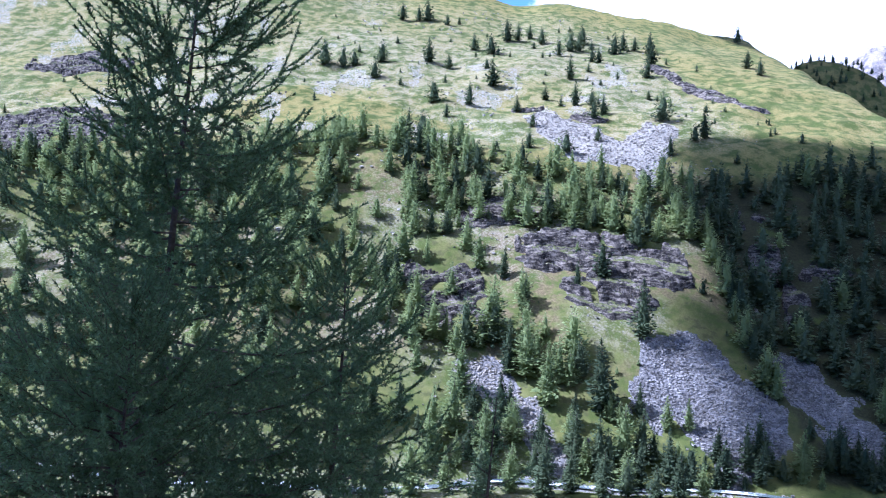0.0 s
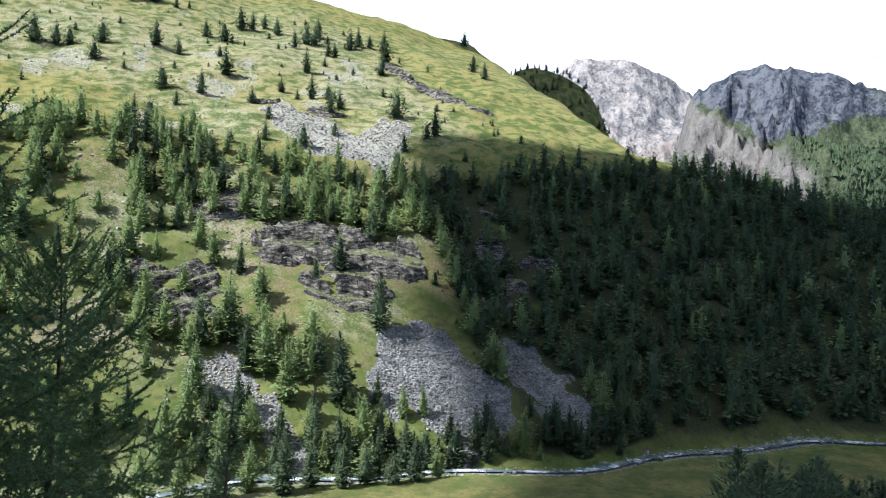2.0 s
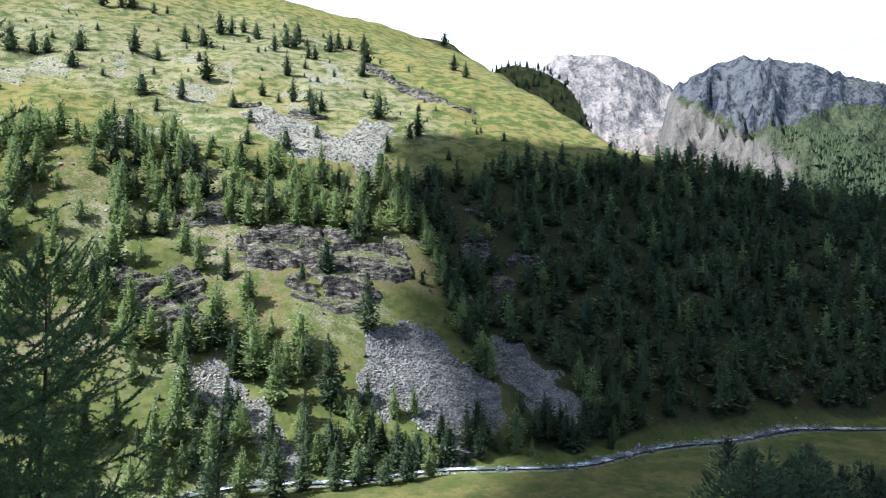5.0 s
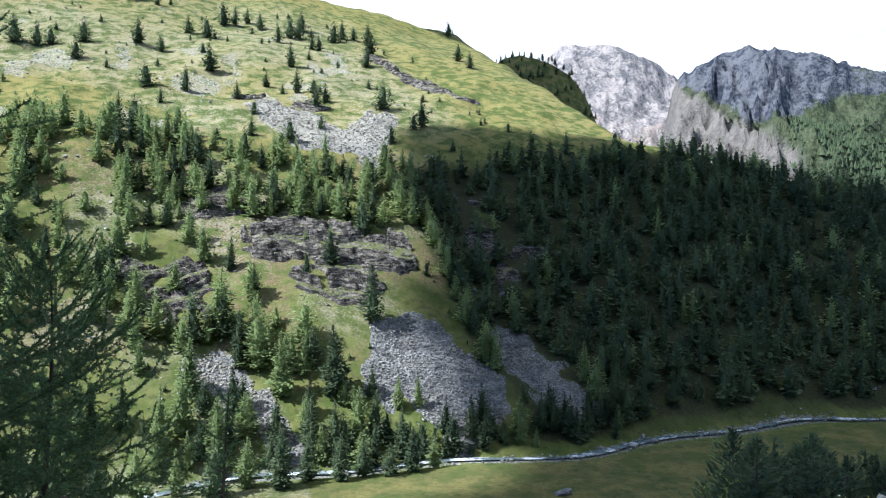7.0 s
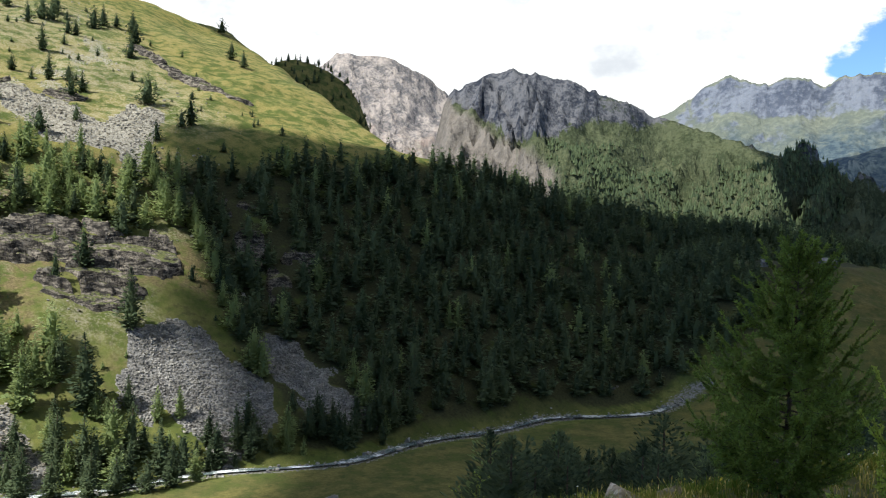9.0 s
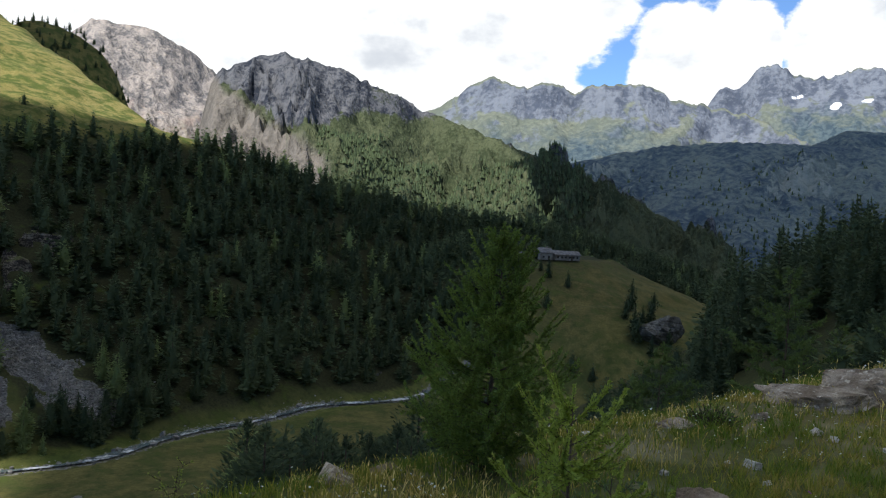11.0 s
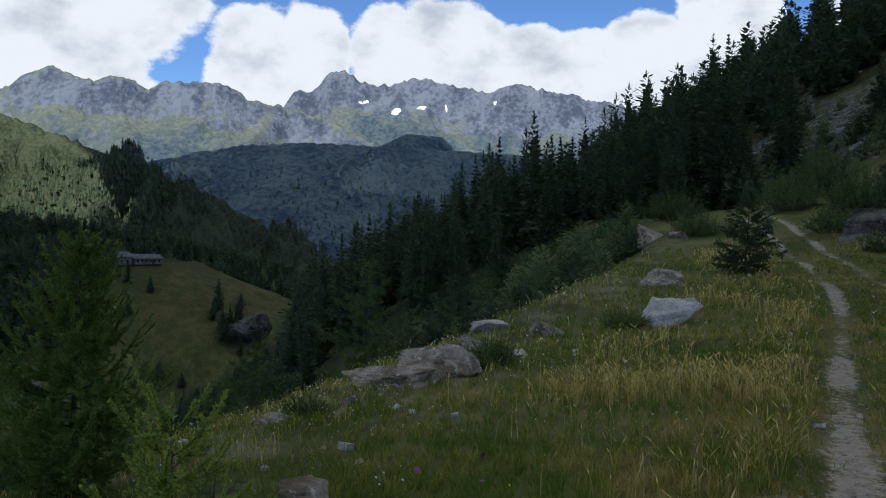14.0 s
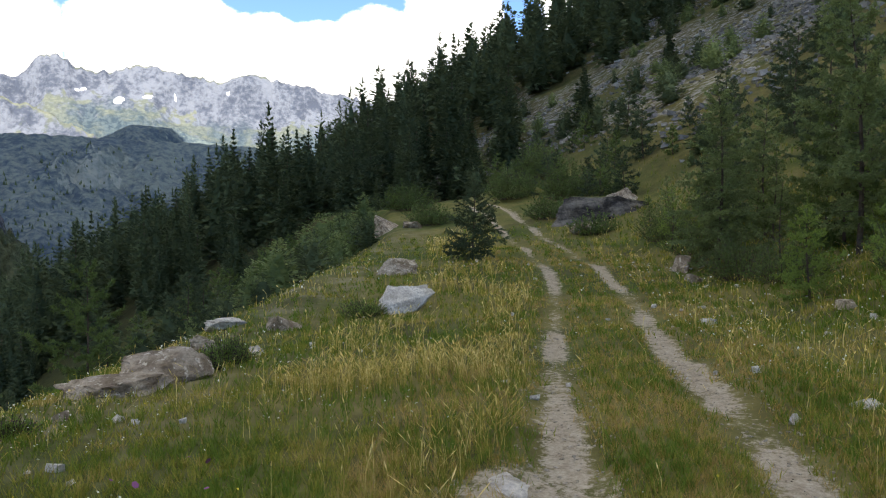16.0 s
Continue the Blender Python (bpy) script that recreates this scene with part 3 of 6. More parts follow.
# ---- distant mountains ----
def mountain(name, label, mat, reach, crest, foot, seed, jag, depth, barren=0.5, crags=(), fine=1.0):
    """A ridge at that distance: crest as (bearing, height angle), falling towards the valley with gullies and ribs."""
    lo, hi = crest[0][0], crest[-1][0]
    az = np.radians(np.arange(lo, hi, 0.14 if reach < 3500 else 0.11))
    q = np.concatenate([-np.geomspace(depth * 0.5, 12, 14), np.linspace(0, depth, 84)])
    qq, aa = np.meshgrid(q, az, indexing="ij")
    line = 1.6 + reach * np.tan(np.radians(table(np.degrees(az), crest, 0.25)))
    arc = np.degrees(aa) * reach * math.pi / 180
    # the crest swings to and fro in plan
    swing = 0.07 * reach * fbm(arc, 0 * arc, reach * 0.11, 2, seed + 5)
    rr = reach - qq + swing * 0.5
    x, y = rr * np.sin(aa), rr * np.cos(aa)
    top = np.broadcast_to(line, qq.shape) * (rr / reach)
    down = np.maximum(qq, 0)
    share = np.clip(down / depth, 0, 1)
    fall = (top - foot) * (1 - (1 - share) ** 1.35)
    bold = 0.55 + 0.9 * step(fbm(arc, down * 0.5, reach * 0.13, 2, seed + 13), -0.3, 0.4)
    ribs = fbm(arc + 0.35 * down, down * 0.30, reach * 0.095, 5 if fine == 1 else 3, seed, ridged=True) * bold
    blocks = fbm(arc - 0.3 * down, down * 1.2, reach * 0.022, 4, seed + 9, ridged=True) * bold
    cuts = fbm(arc + 0.2 * down, down * 0.35, reach * 0.040, 4, seed + 31, ridged=True) * bold
    amp = step(share, 0.0, 0.10) * (1 - step(share, 0.28, 0.65) * 0.55)
    z = top - fall + jag * reach * (0.030 * (ribs - 0.45) + 0.020 * fine * (cuts - 0.3) + 0.015 * fine * blocks) * amp
    z = z + jag * reach * 0.0045 * fbm(arc, 0 * arc, reach * 0.012, 4, seed + 2, ridged=True) * (1 - step(share, 0, 0.12))
    z = np.where(qq < 0, top + 0.75 * qq, z)
    gy, gx = np.gradient(z, axis=0) / np.maximum(1, np.abs(np.gradient(qq, axis=0))), np.gradient(z, axis=1) / (0.0022 * rr)
    steep = np.hypot(gx, gy)
    lift = np.degrees(np.arctan2(z - 1.6, rr))
    if crags:
        # bare rock from the crest down to that height angle
        low = table(np.degrees(aa), crags, 0.3) + 0.8 * fbm(arc, down, reach * 0.035, 4, seed + 21)
        rocky = np.clip(0.05 + 0.95 * step(lift - low, -0.25, 0.25) * (1 - 0.42 * step(np.degrees(aa), 42.5, 46)) + 0.35 * fbm(arc, down, reach * 0.03, 3, seed + 7), 0, 1)
        # pale scree spilling from the left below the crags
        scree = step(np.interp(lift, (4.5, 5.6, 6.5, 8.0, 9.4), (42.5, 41.0, 38.4, 36.4, 34.9)) + 0.9 * fbm(arc, down, reach * 0.02, 3, seed + 23) - np.degrees(aa), -0.3, 0.4)
    else:
        scree = np.zeros_like(z)
        rocky = np.clip(barren + 0.55 * (step(steep, np.median(steep), np.median(steep) * 2.2) - 0.3) + 0.62 * (1 - step(share, 0.06, 0.36)) - 0.5 * step(share, 0.35, 0.8) + 0.55 * (bold - 0.9) + 0.4 * fbm(arc, down, reach * 0.05, 3, seed + 7), 0, 1)
    # snow left in hollows: bearing, height angle, half width, half height
    lie = np.zeros_like(z)
    for a, e, w, h in SNOW:
        lie = np.maximum(lie, np.exp(-((np.degrees(aa) - a) / w) ** 2 - ((lift - e - 0.15 * (np.degrees(aa) - a)) / h) ** 2))
    # only the ranges beyond 3500 m get the painted shade on their lower slopes
    me = mesh_of(name, np.stack([x, y, z], -1).reshape(-1, 3), grid_faces(len(q), len(az)), mat, True,
                 {"rocky": rocky.ravel(), "scree": scree.ravel(), "snow": lie.ravel(), "shaded_woods": (step(share + 0.10 * fbm(arc, down, reach * 0.05, 3, seed + 41), 0.10, 0.26) * (reach > 3500)).ravel()})
    tagged(new(name, me), label, "mountain", kind="structure")
    return np.stack([x, y, z, share, np.degrees(aa)], -1).reshape(-1, 5)


SNOW = ((76.15, 9.06, 0.36, 0.25), (78.0, 9.35, 0.42, 0.14), (73.9, 9.72, 0.55, 0.11), (83.2, 9.76, 0.35, 0.08), (79.8, 9.45, 0.3, 0.07), (52.5, 9.1, 0.2, 0.08))
PALE = ((20, 8), (24, 10), (26.2, 10.9), (26.8, 11.8), (28, 12.0), (31.2, 11.6), (33.6, 10.4), (35, 9.4), (37.2, 7.9), (39, 6.0), (42, 4))
GREEN = ((33.4, 2.0), (34.2, 6.4), (34.8, 9.4), (37.1, 10.6), (39.3, 11.2), (40.2, 11.0), (43, 10.5), (46.9, 9.1), (49.3, 7.9), (54.3, 6.4), (57.7, 5.1), (63.2, 2.9), (67, 1.0), (71, -1.5))
GREY = ((42, 2), (45, 5.5), (49.8, 8.1), (52, 9.6), (53.8, 10.7), (55, 10.1), (56.3, 9.9), (57.8, 10.5), (59.4, 9.7), (60.9, 10.3), (64.5, 10.25), (66.1, 9.4), (68.4, 9.0), (71, 8.4), (75, 6.5), (80, 3.0))
TOWERS = ((66, 8.0), (68.4, 9.0), (69.2, 10.1), (70.5, 10.3), (71.6, 11.5), (72.6, 11.55), (73.7, 10.9), (75.9, 10.7), (77.6, 11.35), (79.5, 11.0), (82.7, 10.3),
          (84, 11.0), (85.8, 10.7), (88.6, 10.1), (92, 9.4), (100, 8))
HUMP = ((70, 3.6), (73.6, 5.6), (75.0, 6.6), (75.9, 7.0), (76.8, 7.5), (79.2, 7.35), (80.6, 6.9), (81.8, 6.4), (85, 6.0), (90, 5.6), (96, 5.0))
LOWER = ((46, 0.0), (52, 2.8), (58, 4.6), (62.2, 5.6), (66, 6.4), (70, 6.7), (76, 6.6), (84, 6.2), (92, 5.2), (98, 4))
CRAGS = ((31, 8.6), (34.5, 9.2), (35.3, 8.9), (37.7, 7.8), (38.9, 6.7), (40, 6.0), (41.2, 7.0), (43.6, 7.5), (47.8, 7.7), (50, 7.6), (55, 6.2), (60, 4.6), (71, 0))
mountain("mountain", "pale bare rock peak with a wide scree face", M["pale_mountain"], 2500, PALE, -60, 101, 0.75, 1100, 0.75)
green_slope = mountain("mountain", "green mountain with dark crags and grassy flanks", M["green_mountain"], 1950, GREEN, -120, 131, 1.15, 900, crags=CRAGS)
mountain("mountain", "grey rocky mountain chain with thin turf", M["hazed_grey_mountain"], 4000, GREY, -60, 151, 0.95, 1500, -0.02, fine=0.4)
mountain("mountain", "jagged grey peaks with small snow patches", M["hazed_grey_mountain"], 4500, TOWERS, 50, 173, 1.1, 1400, 0.12, fine=0.5)
mountain("mountain", "dark rounded shoulder of the far valley side", M["hazed_forest_mountain"], 3300, HUMP, 60, 191, 0.35, 700, -0.9)
lower_slope = mountain("mountain", "shaded forest slopes of the far valley side", M["hazed_forest_mountain"], 2900, LOWER, -230, 211, 0.5, 1700, -0.35)


# ---- clouds overhead ----
def cloud(label, corners, base, cell, seed):
    """A broad cumulus: overlapping flattened heaps over that plan."""
    rng = np.random.default_rng(seed)
    bm = bmesh.new()
    bmesh.ops.create_icosphere(bm, subdivisions=1, radius=1)
    ball = np.array([v.co[:] for v in bm.verts])
    tri = np.array([[v.index for v in f.verts] for f in bm.faces])
    bm.free()
    xs, ys = [c[0] for c in corners], [c[1] for c in corners]
    gx, gy = np.meshgrid(np.arange(min(xs), max(xs), cell), np.arange(min(ys), max(ys), cell))
    gx, gy = gx.ravel() + rng.normal(0, cell * 0.18, gx.size), gy.ravel() + rng.normal(0, cell * 0.18, gy.size)
    keep = inside(gx, gy, corners)
    pieces = []
    for x, y in zip(gx[keep], gy[keep]):
        r = cell * rng.uniform(0.85, 1.2)
        lump = 1 + 0.16 * np.sin(ball[:, :1] * 5 + x) * np.cos(ball[:, 1:2] * 4 + y)
        pieces.append((ball * lump * (r, r, r * 0.55) + (x, y, base + r * rng.uniform(0.2, 0.6)), tri))
    ob = new("cloud", mesh_of("cloud", *join(pieces), M["cloud_white"], True))
    return tagged(ob, label, "cloud", kind="structure")


def under_sun(corners, base):
    """Plan at the cloud's height of a shade at height 0."""
    d = heading(SUN_AZ) * (base / math.tan(radians(SUN_EL)))
    return [(x + d.x, y + d.y) for x, y in corners]


cloud("broad white cumulus cloud above the near valley", under_sun(
    [(-75, -60), (-10, 90), (16, 188), (88, 258), (112, 328), (206, 330), (320, 300), (430, 300), (640, 290), (900, 280), (900, -480), (-150, -480)], 1000), 1000, 26, 5)
cloud("small white cumulus cloud above the tree-clad knob", under_sun([(345, 640), (385, 600), (510, 600), (560, 700), (500, 810), (375, 770)], 1000), 1000, 26, 7)
cloud("long white cumulus cloud above the far valley", under_sun(
    [(960, 500), (1330, 800), (1800, 1150), (2300, 1450), (2900, 1850), (3250, 1400), (3650, 900), (3300, 100), (1900, 80), (1200, 200)], 1700), 1700, 80, 6)

# ---- trees ----
def conifer_arrays(seed, tufts=420, width=0.2, bare=0.05, ragged=0.3, size=0.075, droop=-0.25, belly=0.75, whorls=0):
    """A conifer of height 1: small tufts of needles filling an uneven spindle round a stem. Returns crown and trunk arrays."""
    rng = np.random.default_rng(seed)
    lean = rng.normal(0, 0.015, 2)
    f = np.linspace(0, 1, 200)
    outline = np.minimum(1, 0.45 + 2.6 * f) * (1 - f) ** belly + 0.03
    share = np.cumsum(outline + 0.12)
    f = np.interp((np.arange(tufts) + rng.random(tufts)) / tufts * share[-1], share, f)
    if whorls:
        # tufts gather on tiers of branches, with gaps between
        tier = np.round(f * whorls) / whorls
        f = np.clip(tier + (f - tier) * 0.45, 0, 0.995)
    a = np.arange(tufts) * 2.39996 + rng.normal(0, 0.4, tufts)
    p = rng.uniform(0, 6.28, 4)
    lobe = 1 + ragged * (0.6 * np.sin(2 * a + 9 * f + p[0]) + 0.5 * np.sin(3 * a - 14 * f + p[1]) + 0.5 * np.sin(a + 23 * f + p[2]) + 0.4 * np.sin(31 * f + p[3]))
    reach = width * np.interp(f, np.linspace(0, 1, 200), outline) * np.clip(lobe, 0.35, 1.6) * rng.uniform(0.75, 1.15, tufts)
    out = rng.uniform(0.12, 1, tufts) ** 0.55
    h = bare + (0.975 - bare) * f
    rise = droop * (1 - f) + 0.55 * f + rng.normal(0, 0.22, tufts)
    d = np.stack([np.cos(a), np.sin(a), rise], -1)
    side = np.stack([-np.sin(a), np.cos(a), rng.normal(0, 0.55, tufts)], -1)
    long = (size * rng.uniform(0.6, 1.4, tufts) * (1.0 - 0.68 * f))[:, None]
    mid = np.stack([lean[0] * h, lean[1] * h, h + droop * 0.5 * reach * out * (1 - f)], -1) + d * (reach * out)[:, None] * (1, 1, 0.35)
    v = np.stack([mid - d * long * 0.55, mid + side * long * 0.34, mid - side * long * 0.34 + d * long * 0.1, mid + d * long * 0.6 + (0, 0, 0.004)], 1)
    tri = (np.array([(0, 1, 3), (0, 3, 2)])[None] + 4 * np.arange(tufts)[:, None, None]).reshape(-1, 3)
    verts, faces, at = list(v.reshape(-1, 3)), [tuple(t) for t in tri], 4 * tufts
    # dense heart of the crown
    rings, sides = 6, 6
    for k in range(rings):
        g = k / rings
        for q in range(sides):
            b = q * 6.2832 / sides + k * 0.5
            rad = width * (0.50 * min(1, 0.5 + 2.6 * g) * (1 - g) ** (belly + 0.1) + 0.01) * rng.uniform(0.6, 1.2)
            verts.append(np.array([lean[0] * g + rad * math.cos(b), lean[1] * g + rad * math.sin(b), bare + (0.90 - bare) * g + rng.normal(0, 0.01)]))
    for k in range(rings - 1):
        for q in range(sides):
            i, j = at + k * sides + q, at + k * sides + (q + 1) % sides
            faces += [(i, j, i + sides), (j, j + sides, i + sides)]
    at += rings * sides
    # leading shoot
    verts += [np.array([lean[0], lean[1], 1.0]), *(np.array([lean[0] + 0.012 * math.cos(q), lean[1] + 0.012 * math.sin(q), 0.90]) for q in (0, 2.1, 4.2))]
    faces += [(at, at + 1, at + 2), (at, at + 2, at + 3), (at, at + 3, at + 1)]
    ring = [(math.cos(q) * 0.013, math.sin(q) * 0.013, 0) for q in np.arange(5) * 1.2566]
    trunk = np.array([(x, y, -0.06) for x, y, _ in ring] + [(x * 0.25 + lean[0] * 0.9, y * 0.25 + lean[1] * 0.9, 0.93) for x, y, _ in ring])
    tf = np.array([(i, (i + 1) % 5, 5 + i) for i in range(5)] + [((i + 1) % 5, 5 + (i + 1) % 5, 5 + i) for i in range(5)])
    return np.array(verts), np.array(faces), trunk, tf


def conifer_thing(seed, label, mat, **shape):
    cv, cf, tv, tf = conifer_arrays(seed, **shape)
    tree = new("conifer_tree")
    tagged(tree, label, "tree", "conifers of the valley slopes")
    part("trunk", mesh_of("trunk", tv, tf, M["bark"]), tree)
    part("crown", mesh_of("crown", cv, cf, mat), tree)
    return tree


rng = np.random.default_rng(7)


def scatter(x0, x1, y0, y1, spacing, keep):
    """Loose grid of points, kept with the chance that keep(x, y) gives."""
    gx, gy = np.meshgrid(np.arange(x0, x1, spacing), np.arange(y0, y1, spacing))
    gx = gx + rng.uniform(-0.48, 0.48, gx.shape) * spacing
    gy = gy + rng.uniform(-0.48, 0.48, gy.shape) * spacing
    ok = rng.random(gx.shape) < keep(gx, gy)
    return np.stack([gx[ok], gy[ok]], -1)


def open_ground(x, y):
    free = np.ones(np.shape(x))
    for corners in (*SCREES.values(), CLEARING):
        free = free * np.where(inside(x, y, corners), 0.03, 1)
    for corners in CLIFFS.values():
        free = free * np.where(inside(x, y, corners), 0.12, 1)
    return free


slope = scatter(-250, 95, 196, 352, 4.6, lambda x, y: 0.72 * (x > -0.63 * y) * forest_floor(x, y) * open_ground(x, y))
wood = scatter(95, 640, 165, 400, 5.0, lambda x, y: 0.80 * (y < table(x, ((95, 352), (200, 350), (314, 326), (486, 312), (640, 298)))) * forest_floor(x, y) * open_ground(x, y) * (y - river_line(x) > 7)
               * (1 - inside(x, y, [(232, 165), (296, 197), (318, 248), (372, 252), (420, 235), (430, 160), (330, 120)])))
meadow = np.array([(-11, 471), (1, 467), (22, 456), (24, 425), (11, 394), (-6, 395), (0, 378), (16, 500), (26, 490), (30, 487), (38, 526), (45, 529), (53, 537),
                   (60, 525), (66, 487), (75, 502), (81, 508), (86, 524), (90, 516), (83, 472), (87, 471), (103, 508), (110, 516), (118, 519), (126, 514)])
ledges = np.array([(118, 475), (109, 447), (66, 440), (49, 408), (33, 382), (38, 360), (49, 330), (62, 394), (69, 390), (73, 380), (67, 371), (64, 344), (34, 334),
                   (30, 319), (97, 368), (104, 341), (109, 344), (91, 330), (-22, 341), (-16, 345), (-10, 344), (-68, 455), (-58, 456), (-52, 459), (-37, 462),
                   (-38, 429), (-1, 548), (7, 553), (229, 650), (177, 464), (175, 480), (-31, 552), (-20, 552), (-14, 554)])
# below the rock band, on the fans and beside the river
FOOT = ((20, 264, 11), (15, 236, 20), (26, 250, 9), (59, 236, 18), (39, 225, 11), (29, 216, 18), (24, 225, 17), (19, 226, 9), (36, 222, 11), (44, 215, 20),
        (34, 202, 13), (34, 199, 9), (26, 204, 11), (24, 198, 9), (65, 210, 9), (42, 199, 11), (51, 201, 14), (70, 202, 9), (81, 200, 10), (90, 199, 12),
        (97, 200, 11), (105, 202, 6), (90, 224, 12), (19, 214, 9), (1, 237, 7), (-14, 186, 12), (-6, 183, 14), (2, 187, 11), (10, 182, 13), (17, 186, 12), (24, 183, 14), (31, 187, 10), (38, 184, 12),
        (44, 186, 9), (-22, 184, 13), (50, 184, 8), (56, 185, 11), (62, 187, 8))
FARM = ((311, 150, 14), (331, 149, 8), (304, 141, 8), (266, 150, 8), (267, 142, 7), (283, 173, 9), (304, 186, 9), (306, 191, 6), (247, 159, 8), (296, 126, 9), (296, 141, 11), (301, 147, 9), (291, 137, 12), (307, 139, 10), (287, 129, 9), (313, 142, 8), (316, 200, 7), (304, 176, 8))
hilltop = scatter(268, 400, 625, 716, 6.0, lambda x, y: 0.55 * step(x, 268, 285))
near_hill = scatter(70, 265, -85, 70, 5.0, lambda x, y: 0.85 * (x / np.maximum(y, 1) > 2.65) * step(x, 60, 86) * step(y - table(x, BANK), -34 - 40 * step(x, 92, 110), -16 - 40 * step(x, 92, 110)) * (1 - step(x, 215, 265))
                    * np.where((y < table(x, BANK) - 12) & (x < 120), 0.25, 1))
below = scatter(14, 210, 24, 108, 4.6, lambda x, y: 0.8 * step(y, 24, 34) * step(x / y, 0.70, 0.85) * np.where((x / y > 1.45) & (x / y < 2.65), 0.0, 1))
thicket = scatter(24, 130, 16, 62, 4.4, lambda x, y: 0.8 * (x / y > 1.45) * (x / y < 2.75) * (y - table(x, EDGE) > 7))
gully = scatter(12, 75, 15, 62, 2.0, lambda x, y: 0.95 * (x / y > 0.77 + 0.06 * fbm(x, y, 7, 2, 38)) * (x / y < 1.5) * (np.hypot(x, y) > 27) * (np.hypot(x, y) < 56) * (0.4 + 0.6 * (fbm(x, y, 7, 2, 39) > -0.25)))
gully_tops = np.clip(1.6 - np.hypot(gully[:, 0], gully[:, 1]) * np.tan(np.radians(rng.uniform(13.0, 16.8, len(gully)))) - land(gully[:, 0], gully[:, 1]), 3, 14)
shore = scatter(38, 130, 195, 204, 3.6, lambda x, y: 0.62 * (fbm(x, y, 9, 2, 37) > -0.3))
scrub = scatter(15, 66, -6, 16, 2.0, lambda x, y: 0.85 * (y - table(x, EDGE) > 1.6) * (y - table(x, EDGE) < 9) * (x > 25))
hill_scrub = scatter(44, 128, -72, -10, 3.3, lambda x, y: 0.5 * (table(x, BANK) - y > 3) * (fbm(x, y, 12, 2, 33) > -0.05))
juniper = scatter(-120, 100, 206, 330, 5.2, lambda x, y: 0.42 * open_ground(x, y) * (fbm(x, y, 18, 2, 36) > -0.2))
dwarf = scatter(-190, 150, 325, 560, 12.0, lambda x, y: 0.30 * (fbm(x, y, 40, 2, 35) > -0.15))
lone = np.concatenate([meadow, ledges])
HEIGHTS = {"slope": (9, 16.5), "wood": (8.5, 14), "lone": (9, 15), "shore": (7, 13), "scrub": (1.3, 3.4), "juniper": (0.7, 2.4), "dwarf": (2.0, 5.5), "hilltop": (5, 9), "near_hill": (9.5, 16.5), "below": (8, 12), "thicket": (3.5, 6.5), "gully": (5.5, 9.0)}
SOURCES = {
    "slope": [conifer_thing(s, "dark green conifer with a full ragged crown on the sunny slope", M["conifer_needles"], tufts=820, width=w, ragged=g, belly=b, size=0.058)
              for s, w, g, b in ((1, 0.20, 0.30, 0.75), (2, 0.24, 0.35, 0.62), (3, 0.18, 0.30, 0.85))],
    "light": [conifer_thing(s, "mid-green larch with a soft full crown on the slope", M["larch_needles"], tufts=820, width=w, ragged=g, belly=b, size=0.058)
              for s, w, g, b in ((11, 0.21, 0.32, 0.65), (12, 0.18, 0.30, 0.75))],
    "lone": [conifer_thing(s, "lone dark conifer standing on the stony high meadow", M["conifer_needles"], tufts=480, width=w, ragged=g, belly=b, size=0.075)
             for s, w, g, b in ((5, 0.24, 0.35, 0.65), (6, 0.30, 0.40, 0.55), (8, 0.20, 0.32, 0.75))],
    "near_hill": [conifer_thing(s, "tall dark spruce with sparse drooping branches on the near hillside", M["conifer_needles"], tufts=1500, width=w, ragged=g, belly=b, size=0.052, whorls=n)
                  for s, w, g, b, n in ((14, 0.16, 0.35, 1.15, 22), (15, 0.19, 0.35, 1.05, 26), (16, 0.14, 0.40, 1.25, 20), (17, 0.18, 0.40, 1.0, 24))],
    "below": [conifer_thing(s, "dark bushy conifer on the slope below the track", M["conifer_needles"], tufts=2600, width=w, ragged=g, belly=b, size=0.046, droop=-0.1)
              for s, w, g, b in ((18, 0.22, 0.30, 0.6), (19, 0.27, 0.32, 0.52))],
}
SOURCES["wood"] = SOURCES["slope"]
SOURCES["thicket"] = SOURCES["gully"] = SOURCES["below"]
spare = sum((v for k, v in SOURCES.items() if k not in ("wood", "thicket", "gully")), [])
far_shapes = [conifer_arrays(s, tufts=150, width=w, ragged=0.32, size=0.115, belly=b)[:2] for s, w, b in ((21, 0.22, 0.7), (22, 0.27, 0.6), (23, 0.19, 0.8), (24, 0.24, 0.65))]
belt_shapes = [conifer_arrays(s, tufts=480, width=w, ragged=0.32, size=0.068, belly=b)[:2] for s, w, b in ((25, 0.21, 0.7), (26, 0.25, 0.6), (27, 0.18, 0.8))]
bush_shapes = [conifer_arrays(s, tufts=620, width=w, ragged=0.35, size=0.075, belly=b, droop=0.0)[:2] for s, w, b in ((35, 0.27, 0.55), (36, 0.32, 0.5), (37, 0.24, 0.6))]
mid_shapes = [conifer_arrays(s, tufts=640, width=w, ragged=0.38, size=0.062, belly=b, whorls=n)[:2] for s, w, b, n in ((31, 0.16, 1.15, 20), (32, 0.18, 1.05, 22), (33, 0.21, 0.95, 0))]


